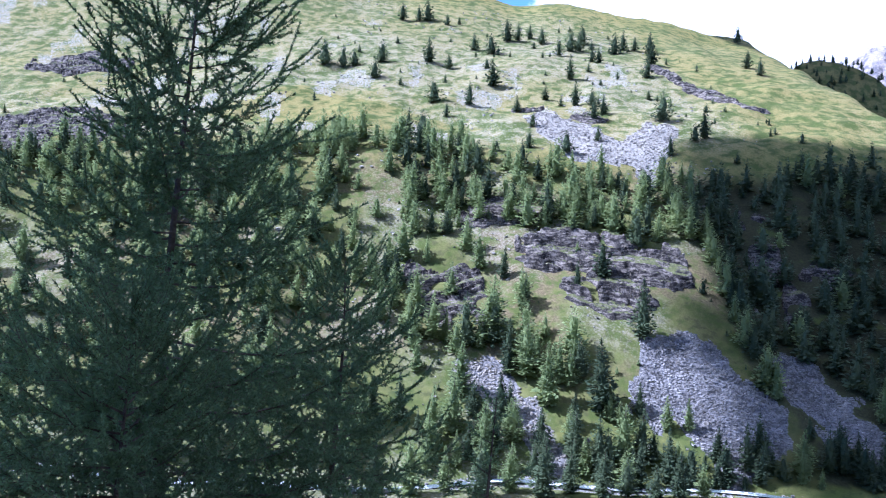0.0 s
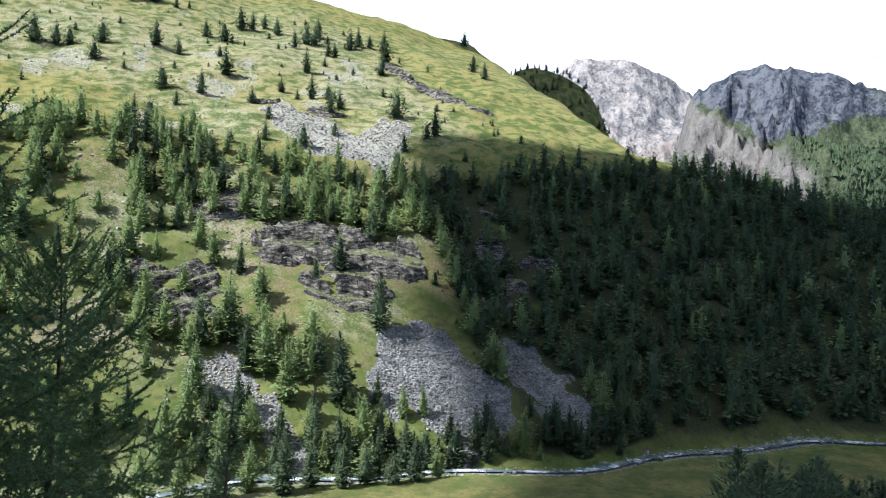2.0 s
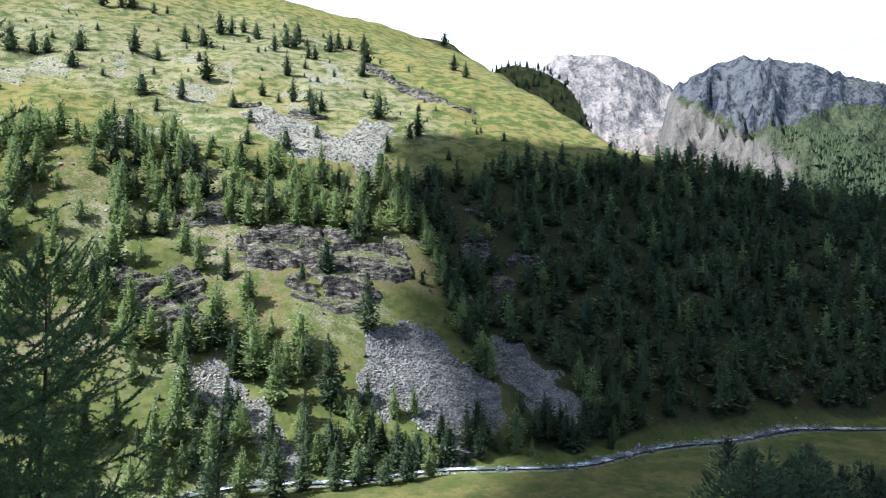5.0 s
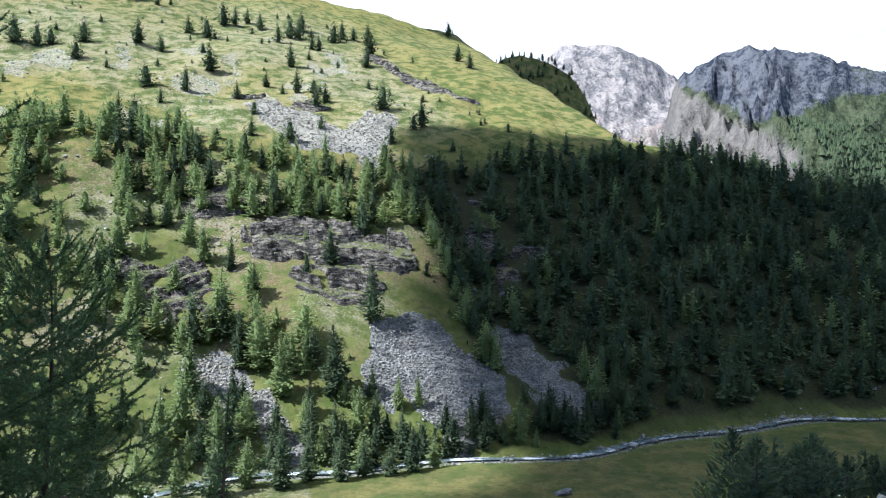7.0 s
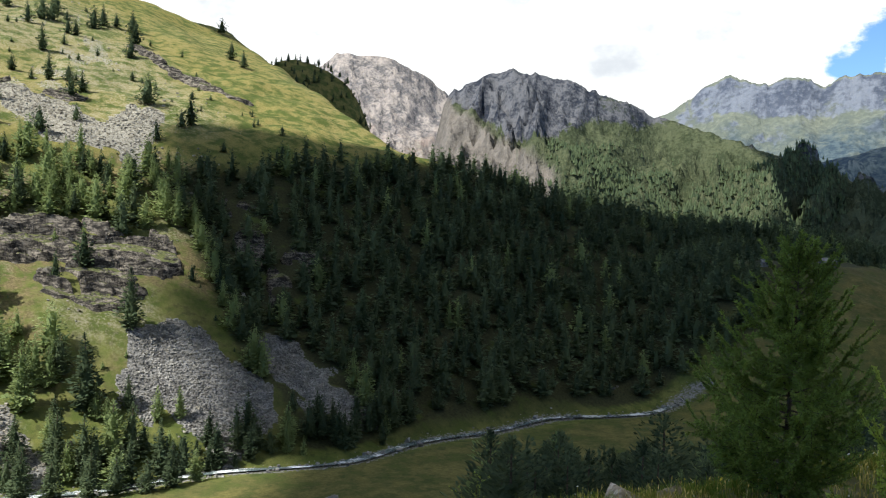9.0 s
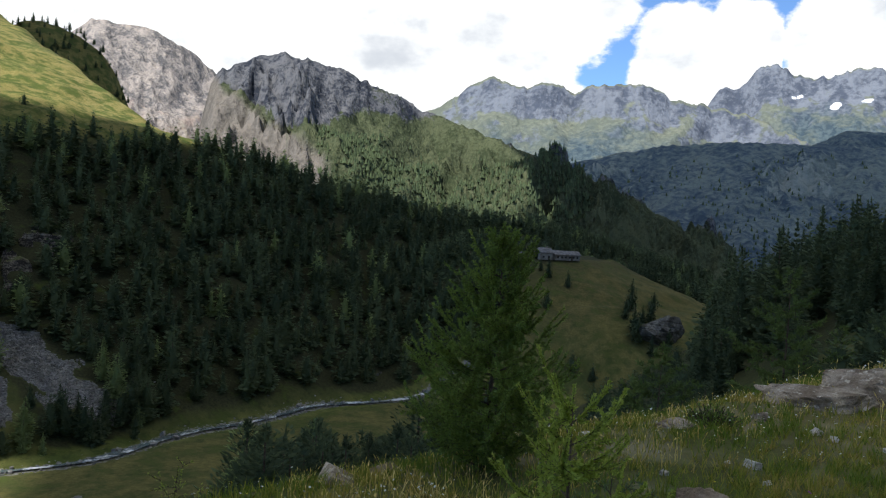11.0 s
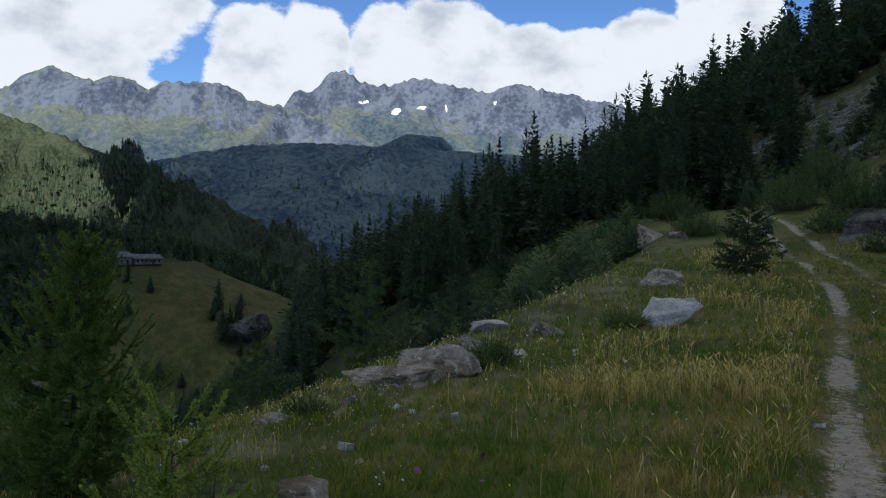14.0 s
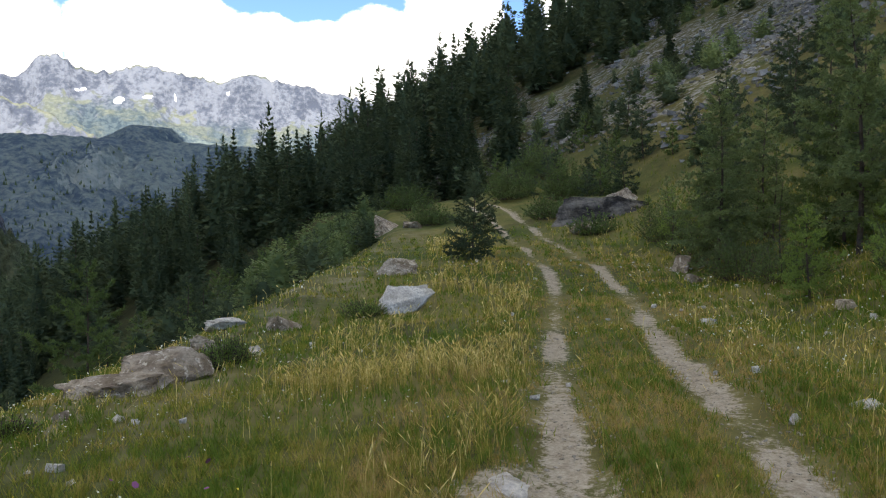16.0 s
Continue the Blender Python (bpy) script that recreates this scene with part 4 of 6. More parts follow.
def plant(spots, kind, singles, light_share, tops=None):
    """Trees of one stand: those in singles as things of their own, the rest joined."""
    lo, hi = HEIGHTS[kind]
    joined = {True: [], False: []}
    for i, (x, y) in enumerate(spots):
        tall = rng.uniform(lo, hi) * (1 if rng.random() > 0.2 else 0.6)
        tall = tops[i] if tops is not None else tall * (0.5 + 0.5 * step(x, 70, 105) if kind == "near_hill" else 1)
        z = height(x, y) - 0.15
        light = rng.random() < light_share
        turn = Matrix.Rotation(rng.uniform(0, 6.28), 4, "Z")
        wide = tall * rng.uniform(0.85, 1.2) * (1.3 if kind in ("slope", "wood", "lone", "shore") else 1.5 if kind in ("juniper", "dwarf", "scrub") else 1.1)
        if i in singles:
            pool = SOURCES["light" if light else kind]
            source = pool[int(rng.integers(len(pool)))]
            copy_thing(source, Matrix.Translation((x, y, z)) @ turn @ Matrix.Diagonal((wide, wide, tall, 1)))
        else:
            v, f = (bush_shapes if kind in ("thicket", "gully", "scrub") else mid_shapes if kind in ("near_hill", "below") and math.hypot(x, y) < 150 else belt_shapes if kind in ("slope", "shore") else far_shapes)[int(rng.integers(3))]
            c, s = turn[0][0], turn[1][0]
            joined[light].append((np.stack([(v[:, 0] * c - v[:, 1] * s) * wide + x, (v[:, 0] * s + v[:, 1] * c) * wide + y, v[:, 2] * tall + z], -1), f))
    for light, pieces in joined.items():
        if pieces:
            ob = new("forest", mesh_of("forest", *join(pieces), M["larch_needles" if light else "conifer_needles"]))
            tagged(ob, "sunlit light green larch wood" if light else "dense dark conifer wood on the valley slope", "forest", kind="stuff")


def nearest(spots, count):
    d = np.hypot(spots[:, 0], spots[:, 1])
    return set(np.argsort(d)[:count].tolist())


plant(lone, "lone", set(range(len(lone))), 0.0)
plant(slope, "slope", nearest(slope, 56), 0.68)
plant(wood, "wood", nearest(wood, 20), 0.05)
plant(np.array([t[:2] for t in FOOT]), "slope", set(range(99)), 0.3, [t[2] for t in FOOT])
plant(np.array([t[:2] for t in FARM]), "slope", set(range(99)), 0.0, [t[2] for t in FARM])
plant(shore, "shore", set(), 0.1)
plant(juniper, "juniper", set(), 0.4)
plant(dwarf, "dwarf", set(), 0.0)
plant(scrub, "scrub", set(), 0.45)
plant(hill_scrub, "scrub", set(), 0.4)
plant(hilltop, "hilltop", set(), 0.0)
plant(near_hill, "near_hill", nearest(near_hill, 50), 0.0)
plant(thicket, "thicket", nearest(thicket, 15), 0.0)
plant(gully, "gully", nearest(gully, 44), 0.12, list(gully_tops))
plant(below, "below", nearest(below, 8), 0.0)
for ob in spare:
    for child in list(ob.children):
        bpy.data.objects.remove(child)
    bpy.data.objects.remove(ob)


def far_trees(label, slope_points, keep, count, low, high, seed):
    """Small conifers dotted over a distant mountainside, joined."""
    rng = np.random.default_rng(seed)
    pool = slope_points[keep(slope_points[:, 3], slope_points[:, 4])]
    pick = pool[rng.integers(0, len(pool), count)]
    pick = pick[fbm(pick[:, 0], pick[:, 1], 130, 3, seed) > -0.12 + 0.3 * (rng.random(len(pick)) - 0.5)]
    pieces = []
    for x, y, z in pick[:, :3] + np.stack([rng.normal(0, 4, len(pick)), rng.normal(0, 4, len(pick)), np.full(len(pick), -1.0)], -1):
        h, r = rng.uniform(low, high), rng.uniform(0.2, 0.3)
        ring = [(math.cos(q) * h * r * rng.uniform(0.7, 1.2) + x, math.sin(q) * h * r * rng.uniform(0.7, 1.2) + y, z + h * rng.uniform(0.0, 0.15)) for q in (0, 1.2566, 2.513, 3.77, 5.027)]
        pieces.append((np.array(ring + [(x, y, z + h)]), np.array([(i, (i + 1) % 5, 5) for i in range(5)])))
    tagged(new("forest", mesh_of("forest", *join(pieces), M["conifer_needles"])), label, "forest", kind="stuff")


far_trees("scattered conifers on the distant green mountain", green_slope, lambda share, az: (share > 0.03 + 0.008 * np.maximum(0, 62 - az)) & (az > 42) & (az < 61) & (share < 0.5), 8000, 7, 14, 61)
far_trees("dark conifers on the far valley side", lower_slope, lambda share, az: (share > 0.05) & (share < 0.8) & (az > 62), 1600, 9, 15, 62)

# ---- rock ----
def crag(label, corners, layer, tilt, lift, seed, cell=0.5):
    """Bedded rock breaking out of the slope: the hillside in ledges and faces along tilted layers."""
    xs, ys = [c[0] for c in corners], [c[1] for c in corners]
    ax, ay = np.arange(min(xs) - 2, max(xs) + 2, cell), np.arange(min(ys) - 2, max(ys) + 2, cell)
    x, y = np.meshgrid(ax, ay, indexing="ij")
    wob = 3.0 * fbm(x, y, 7, 3, seed)
    cover = (inside(x + wob, y + wob, corners) & (fbm(x, y, 9.0, 3, seed + 8) > -0.30)).astype(float)
    for _ in range(2):
        cover[1:-1, 1:-1] = (cover[1:-1, 1:-1] + cover[:-2, 1:-1] + cover[2:, 1:-1] + cover[1:-1, :-2] + cover[1:-1, 2:]) / 5
    z = land(x, y)
    bed = (z + tilt * x + 2.2 * fbm(x, y, 11, 4, seed + 1)) / layer
    bed = bed + 0.42 * np.sin(bed * 2.3 + seed) + 0.25 * value_noise(x / 3.1, bed, seed + 6)
    whole = np.floor(bed)
    face = step(bed - whole, 0.66, 0.86)
    ledge = (whole + face) * layer
    shift = 7.3 * value_noise(whole * 3.7, whole * 0 + 0.5, seed + 5)
    block = 0.7 * value_noise(np.floor(x / 2.3 + shift) + 0.5, whole + 0.5, seed + 3) + 0.35 * value_noise(x / 0.8, y / 0.8, seed + 4)
    rock = z + (ledge - bed * layer + 0.42 * layer * cover) * 1.2 + lift * cover * (0.45 + block)
    z = np.where(cover > 0.25, rock, z - 1.2) - 1.4 * (1 - step(cover, 0.2, 0.75))
    ob = new("crag", mesh_of("crag", np.stack([x, y, z], -1).reshape(-1, 3), grid_faces(len(ax), len(ay))[:, ::-1], M["cliff_rock"]))
    tagged(ob, label, "cliff", kind="structure")


crag("dark bedded rock face above a green clearing", CLIFFS["band"], 2.4, 0.10, 1.0, 301, 0.42)
crag("tilted brown slate bluff with broken ledges", CLIFFS["bluff"], 1.7, -0.42, 1.0, 311, 0.42)
crag("narrow rock rib among dark conifers", CLIFFS["rib"], 2.2, 0.25, 1.8, 321)
crag("low rock step among dark conifers", CLIFFS["step"], 2.0, 0.1, 1.2, 331)
crag("grey rock ledge at the head of the stony field", [(56, 372), (68, 380), (74, 372), (66, 364)], 1.4, 0.1, 1.2, 341)
crag("grey rock ledge in the high meadow", [(30, 385), (40, 392), (48, 386), (38, 378)], 1.4, 0.1, 1.2, 351)
crag("long dark rock rib across the high meadow", [(112, 470), (120, 468), (130, 436), (146, 396), (156, 386), (140, 388), (126, 425)], 1.6, 0.1, 1.5, 361, 0.8)
crag("pale broken rock face on the high slope", [(-222, 440), (-196, 462), (-172, 448), (-166, 425), (-192, 416), (-218, 422)], 1.5, -0.2, 1.6, 371, 0.8)
crag("pale rock ledges on the high slope", [(-192, 345), (-158, 362), (-134, 352), (-128, 326), (-158, 316), (-190, 326)], 1.4, -0.2, 1.6, 381, 0.8)
crag("brown rock ledge in the larch belt", [(4, 296), (16, 303), (30, 300), (36, 292), (20, 288), (8, 289)], 1.5, 0.15, 1.2, 391)

CUBE = np.array([(x, y, z) for x in (-1, 1) for y in (-1, 1) for z in (-1, 1)], float)
CUBE_TRI = np.array([(0, 1, 3), (0, 3, 2), (4, 6, 7), (4, 7, 5), (0, 4, 5), (0, 5, 1), (2, 3, 7), (2, 7, 6), (0, 2, 6), (0, 6, 4), (1, 5, 7), (1, 7, 3)])


def rubble(name, label, spots, low, high, mat, seed, flat=0.55, sink=0.3):
    """Loose angular stones lying on the ground, joined."""
    rng = np.random.default_rng(seed)
    n = len(spots)
    size = low + (high - low) * rng.random(n) ** 2.2
    base = CUBE[None] * rng.uniform(0.45, 1.0, (n, 8, 3)) * np.stack([np.ones(n), rng.uniform(0.6, 1, n), flat * rng.uniform(0.6, 1.3, n)], -1)[:, None]
    ang, tip = rng.uniform(0, 6.28, n), rng.normal(0, 0.35, n)
    c, s = np.cos(ang)[:, None], np.sin(ang)[:, None]
    ct, st = np.cos(tip)[:, None], np.sin(tip)[:, None]
    px, py, pz = base[..., 0], base[..., 1] * ct - base[..., 2] * st, base[..., 1] * st + base[..., 2] * ct
    z = land(spots[:, 0], spots[:, 1])
    half = size[:, None] * 0.5
    v = np.stack([(px * c - py * s) * half + spots[:, :1], (px * s + py * c) * half + spots[:, 1:2], pz * half + (z + size * flat * (0.5 - sink))[:, None]], -1)
    f = (CUBE_TRI[None] + 8 * np.arange(n)[:, None, None]).reshape(-1, 3)
    return tagged(new(name, mesh_of(name, v.reshape(-1, 3), f, mat)), label, "stones", kind="stuff")


def in_polygon(corners, count, seed):
    rng = np.random.default_rng(seed)
    xs, ys = [c[0] for c in corners], [c[1] for c in corners]
    p = np.stack([rng.uniform(min(xs) - 2, max(xs) + 2, count * 4), rng.uniform(min(ys) - 2, max(ys) + 2, count * 4)], -1)
    wob = 6.0 * fbm(p[:, 0], p[:, 1], 9, 3, 41)
    return p[inside(p[:, 0] + wob, p[:, 1] + 0.7 * wob, corners)][:count]


slope_stones = scatter(-110, 100, 205, 330, 2.7, lambda x, y: 0.5 * step(fbm(x, y, 20, 3, 34), -0.05, 0.3))
rubble("stones", "grey stones in the turf of the tree-clad slope", slope_stones, 0.4, 1.9, M["pale_stone"], 709)
for key, count, low, high, mat in (("main", 6500, 0.3, 1.15, "scree_stone"), ("right", 3000, 0.3, 1.1, "scree_stone"), ("left", 1500, 0.3, 1.2, "pale_stone"),
                                   ("top", 3200, 0.3, 1.3, "pale_stone")):
    rubble("scree", "grey angular boulders of a scree fan" if mat == "scree_stone" else "pale angular stones of a sunny scree", in_polygon(SCREES[key], count, 500 + count),
           low, high, M[mat], 600 + count)
high_stones = scatter(-190, 150, 318, 600, 3.4, lambda x, y: 0.55 * step(fbm(x, y * 0.55, 16, 4, 44), -0.1, 0.35) * (1 - step(x, 105, 140)))
rubble("stones", "pale stones strewn over the high meadow", high_stones, 0.4, 1.7, M["pale_stone"], 701)
bank_stones = scatter(-120, 300, 178, 205, 1.5, lambda x, y: 0.75 * (1 - step(np.abs(np.abs(y - river_line(x)) - 3.6), 0.5, 1.8)))
rubble("stones", "grey cobbles along the river bank", bank_stones, 0.25, 0.9, M["scree_stone"], 703)
river_stones = scatter(-120, 300, 184, 204, 1.9, lambda x, y: 0.5 * (np.abs(y - river_line(x)) < 2.6))
rubble("stones", "wet grey boulders in the river", river_stones, 0.5, 1.7, M["scree_stone"], 708, 0.7, 0.0)
wood_stones = scatter(95, 320, 200, 260, 5.0, lambda x, y: 0.25 * step(fbm(x, y, 12, 3, 46), 0.15, 0.4))
rubble("stones", "grey boulders below the dark wood", wood_stones, 0.6, 2.6, M["scree_stone"], 704)
hill_stones = scatter(40, 130, -70, 0, 0.55, lambda x, y: 0.75 * step(table(x, BANK) - y, 6, 12) * step(x, 42, 55) * step(fbm(x, y, 18, 3, 48), -0.3, 0.2))
rubble("stones", "grey broken stones on the hillside above the track", hill_stones, 0.22, 0.85, M["scree_stone"], 705)


def boulder(label, x, y, long, deep, tall, turn, mat, seed, sink=0.42, detail=3, name="boulder"):
    """An angular broken stone, part sunk in the turf: a hull of random corners with chipped, bedded faces."""
    rng = np.random.default_rng(seed)
    p = rng.normal(0, 1, (16, 3))
    p = p / np.abs(p).max(1, keepdims=True) ** 0.7 / np.linalg.norm(p, axis=1, keepdims=True) ** 0.3
    bm = bmesh.new()
    for q in p:
        bm.verts.new(q)
    hull = bmesh.ops.convex_hull(bm, input=bm.verts)
    bmesh.ops.delete(bm, geom=[g for g in hull["geom_interior"] if isinstance(g, bmesh.types.BMVert)], context="VERTS")
    for _ in range(detail):
        bmesh.ops.subdivide_edges(bm, edges=bm.edges[:], cuts=1, use_grid_fill=True)
    bmesh.ops.triangulate(bm, faces=bm.faces[:])
    bm.verts.index_update()
    v = np.array([q.co[:] for q in bm.verts])
    tri = np.array([[q.index for q in f.verts] for f in bm.faces])
    bm.free()
    beds = np.abs(((v[:, 2] + 0.25 * v[:, 0] + 0.15 * fbm(v[:, 0] + seed, v[:, 1], 0.9, 2, seed)) * 3.2) % 1 - 0.5)
    chips = fbm(v[:, 0] * 2.2 + v[:, 2] * 1.7 + seed, v[:, 1] * 2.2 - v[:, 2] * 1.3, 1.0, 4, seed)
    pits = fbm(v[:, 0] * 6 + v[:, 2] * 5 + seed, v[:, 1] * 6 - v[:, 2] * 4, 1.0, 3, seed + 3)
    v = v * (1 + 0.10 * chips + 0.05 * pits - 0.07 * (1 - step(beds, 0.03, 0.14)))[:, None]
    v = v / (v.max(0) - v.min(0)) * (long, deep, tall)
    c, s = math.cos(radians(turn)), math.sin(radians(turn))
    v = np.stack([v[:, 0] * c - v[:, 1] * s, v[:, 0] * s + v[:, 1] * c, v[:, 2] + tall * (0.5 - sink)], -1)
    ob = new(name, mesh_of(name, v, tri, mat))
    ob.location = (x, y, height(x, y))
    return tagged(ob, label, "boulder")


boulder("big grey lichen-spotted boulder at the meadow edge", 11.0, 1.75, 1.15, 0.7, 0.58, -75, M["boulder_rock"], 1, 0.28)
boulder("flat brown rock slab lying in the grass", 10.2, 2.15, 1.35, 0.8, 0.30, -70, M["boulder_rock"], 2, 0.25)
boulder("white quartz rock with sharp edges in grass", 18.4, -2.0, 1.3, 0.8, 0.85, -95, M["white_rock"], 31, 0.35)
boulder("brown rounded rock in tall grass", 23.9, -2.2, 1.2, 0.9, 0.75, -90, M["boulder_rock"], 4)
boulder("grey rock sunk in mossy turf", 16.9, 0.45, 1.0, 0.7, 0.62, -80, M["boulder_rock"], 5)
boulder("pale flat rock at the meadow edge", 17.6, 1.85, 0.9, 0.6, 0.34, -80, M["white_rock"], 6)
boulder("grey rock beside a large boulder", 14.6, 1.55, 0.75, 0.6, 0.5, -60, M["boulder_rock"], 7)
boulder("rounded brown stone in short grass", 5.05, 1.5, 0.40, 0.34, 0.34, 20, M["boulder_rock"], 8)
boulder("small grey stone in grass", 8.7, 2.3, 0.22, 0.2, 0.16, 10, M["boulder_rock"], 9)
boulder("flat grey stone at the meadow edge", 7.5, 2.75, 0.42, 0.3, 0.12, -40, M["boulder_rock"], 10)
boulder("pale small stone in grass", 13.5, 0.85, 0.38, 0.3, 0.22, 0, M["white_rock"], 11)
boulder("grey rock beside a bush by the track", 49.5, -3.6, 2.4, 1.6, 1.7, 0, M["boulder_rock"], 12)
boulder("pale rock on the grassy rise", 47.5, -5.0, 1.8, 1.2, 0.8, 0, M["boulder_rock"], 13)
boulder("grey upright rock by the track verge", 22.3, -10.2, 0.75, 0.6, 0.85, 0, M["boulder_rock"], 14)
boulder("small grey rock below an upright rock", 20.7, -9.8, 0.45, 0.4, 0.4, 30, M["boulder_rock"], 15)
boulder("dark rock outcrop with mossy top beside the track", 38.0, -13.0, 5.0, 3.0, 2.0, -68, M["cliff_rock"], 16, 0.4, 4)
boulder("grey slab leaning on a dark outcrop", 40.5, -14.6, 3.0, 2.0, 1.9, -50, M["boulder_rock"], 27, 0.4, 3)
boulder("low grey rock beside a dark outcrop", 35.6, -11.7, 1.7, 1.2, 0.8, -60, M["boulder_rock"], 28, 0.35, 3)
boulder("pale thin slab lying on the verge", 7.0, -5.15, 0.40, 0.26, 0.10, -60, M["white_rock"], 17)
boulder("pale flat slab set in the track", 5.45, -1.5, 0.52, 0.24, 0.09, 15, M["white_rock"], 18, 0.55)
boulder("small white stone on the verge", 6.6, -4.2, 0.17, 0.14, 0.13, 0, M["white_rock"], 19)
boulder("small white stone in verge grass", 8.8, -5.05, 0.15, 0.12, 0.12, 0, M["white_rock"], 20)
boulder("small pale stone on the verge", 13.7, -6.85, 0.34, 0.25, 0.22, 0, M["white_rock"], 21)
boulder("grey stone in bank grass", 13.0, -9.0, 0.42, 0.3, 0.25, 0, M["boulder_rock"], 22)
boulder("grey jagged rock at the slope edge", 3.95, 3.55, 0.38, 0.26, 0.15, 40, M["boulder_rock"], 23)
boulder("small grey rock at the slope edge", 4.45, 3.6, 0.30, 0.2, 0.12, 0, M["boulder_rock"], 24)
boulder("tall rock outcrop on the farm meadow", 299, 131, 21, 14, 14, -25, M["outcrop_rock"], 25, 0.25, 4)
boulder("grey boulder on the valley meadow", 82, 158, 4.0, 2.6, 2.0, 0, M["scree_stone"], 26, 0.3)

# gravel of the wheel ruts
ruts = scatter(2.0, 34, -11, 1, 0.06, lambda x, y: 0.85 * (np.minimum(np.abs(y - table(x, LEFT_RUT)), np.abs(y - table(x, RIGHT_RUT))) < 0.42 + 0.1 * fbm(x, y, 0.8, 2, 90))
               * (0.15 + 0.85 * (x < 14)) * (rng.random(np.shape(x)) < 8.0 / (x + 5)))
rubble("gravel", "pale gravel in the wheel ruts", ruts, 0.006, 0.045, M["track_gravel"], 706, 0.4, 0.4)
verge = scatter(2.5, 26, -12, 3.5, 0.34, lambda x, y: 0.16 * step(fbm(x, y, 2.2, 3, 91), 0.0, 0.3))
rubble("stones", "small pale stones in the verge grass", verge, 0.03, 0.16, M["white_rock"], 707, 0.6, 0.25)


# ---- farm on the knoll ----
def box(lo, hi):
    lo, hi = np.array(lo, float), np.array(hi, float)
    return (CUBE + 1) / 2 * (hi - lo) + lo, CUBE_TRI


def farmhouse(label, x, y, turn, long, deep, eaves, ridge, windows, seed):
    house = new("farmhouse")
    house.location, house.rotation_euler = (x, y, height(x, y) - 0.3), (0, 0, radians(turn))
    tagged(house, label, "house", "farm buildings")
    a, b = long / 2, deep / 2
    v = np.array([(-a, -b, 0), (a, -b, 0), (a, b, 0), (-a, b, 0), (-a, -b, eaves), (a, -b, eaves), (a, b, eaves), (-a, b, eaves), (-a, 0, ridge), (a, 0, ridge)])
    f = np.array([(0, 1, 5), (0, 5, 4), (2, 3, 7), (2, 7, 6), (3, 0, 4), (3, 4, 7), (1, 2, 6), (1, 6, 5), (4, 8, 7), (5, 6, 9), (4, 5, 9), (4, 9, 8), (7, 8, 9), (7, 9, 6)])
    part("wall", mesh_of("wall", v, f, M["house_wall"]), house)
    o, t = 0.5, 0.22
    for side in (-1, 1):
        e = np.array([(-a - o, side * (b + o), eaves - 0.25), (a + o, side * (b + o), eaves - 0.25), (a + o, 0, ridge + 0.05), (-a - o, 0, ridge + 0.05)])
        rv = np.concatenate([e, e + (0, 0, t)])
        rf = np.array([(0, 1, 2), (0, 2, 3), (4, 6, 5), (4, 7, 6), (0, 4, 5), (0, 5, 1), (1, 5, 6), (1, 6, 2), (2, 6, 7), (2, 7, 3), (3, 7, 4), (3, 4, 0)])
        part("roof", mesh_of("roof", rv, rf, M["slate_roof"]), house)
    for k in range(windows):
        cx = -a + long * (k + 0.7) / (windows + 0.4)
        win = part("window", mesh_of("window", *box((cx - 0.45, -b - 0.05, 1.0), (cx + 0.45, -b + 0.05, 1.9)), M["dark_wood"]), house)
        part("pane", mesh_of("pane", *box((cx - 0.33, -b - 0.07, 1.1), (cx + 0.33, -b - 0.055, 1.8)), M["window_glass"]), win)
    part("door", mesh_of("door", *box((a * 0.25, -b - 0.06, 0), (a * 0.25 + 1.0, -b + 0.05, 2.0)), M["dark_wood"]), house)
    if ridge > 4.5:
        part("chimney", mesh_of("chimney", *box((a * 0.4, -0.4, ridge - 0.5), (a * 0.4 + 0.8, 0.4, ridge + 1.0)), M["house_wall"]), house)


farmhouse("long low stone barn with a slate roof", 329, 193, -29, 13.0, 5.5, 2.6, 4.2, 6, 1)
farmhouse("stone farmhouse with a dark slate roof", 319, 198.5, -29, 6.5, 6.0, 3.4, 5.4, 2, 2)
farmhouse("small pale stone hut", 311.5, 206.5, -29, 3.6, 3.0, 2.0, 2.9, 1, 3)

# ---- near larches, built shoot by shoot ----
def tubes(paths, radii):
    """Thin three-sided stems along paths of equal length; radii per point."""
    paths, radii = np.asarray(paths, float), np.asarray(radii, float)
    n, m, _ = paths.shape
    along = np.gradient(paths, axis=1)
    along /= np.linalg.norm(along, axis=2, keepdims=True) + 1e-9
    up = np.where(np.abs(along[..., 2:3]) > 0.9, (1.0, 0, 0), (0, 0, 1.0))
    a = np.cross(along, up)
    a /= np.linalg.norm(a, axis=2, keepdims=True) + 1e-9
    b = np.cross(along, a)
    ring = np.stack([paths + radii[..., None] * (a * math.cos(q) + b * math.sin(q)) for q in (0.0, 2.094, 4.189)], 2)
    v = ring.reshape(-1, 3)
    i, j, k = np.meshgrid(np.arange(n), np.arange(m - 1), np.arange(3), indexing="ij")
    at = (i * m + j) * 3
    k2 = (k + 1) % 3
    f = np.stack([at + k, at + k2, at + 3 + k2, at + 3 + k], -1).reshape(-1, 4)
    return v, f


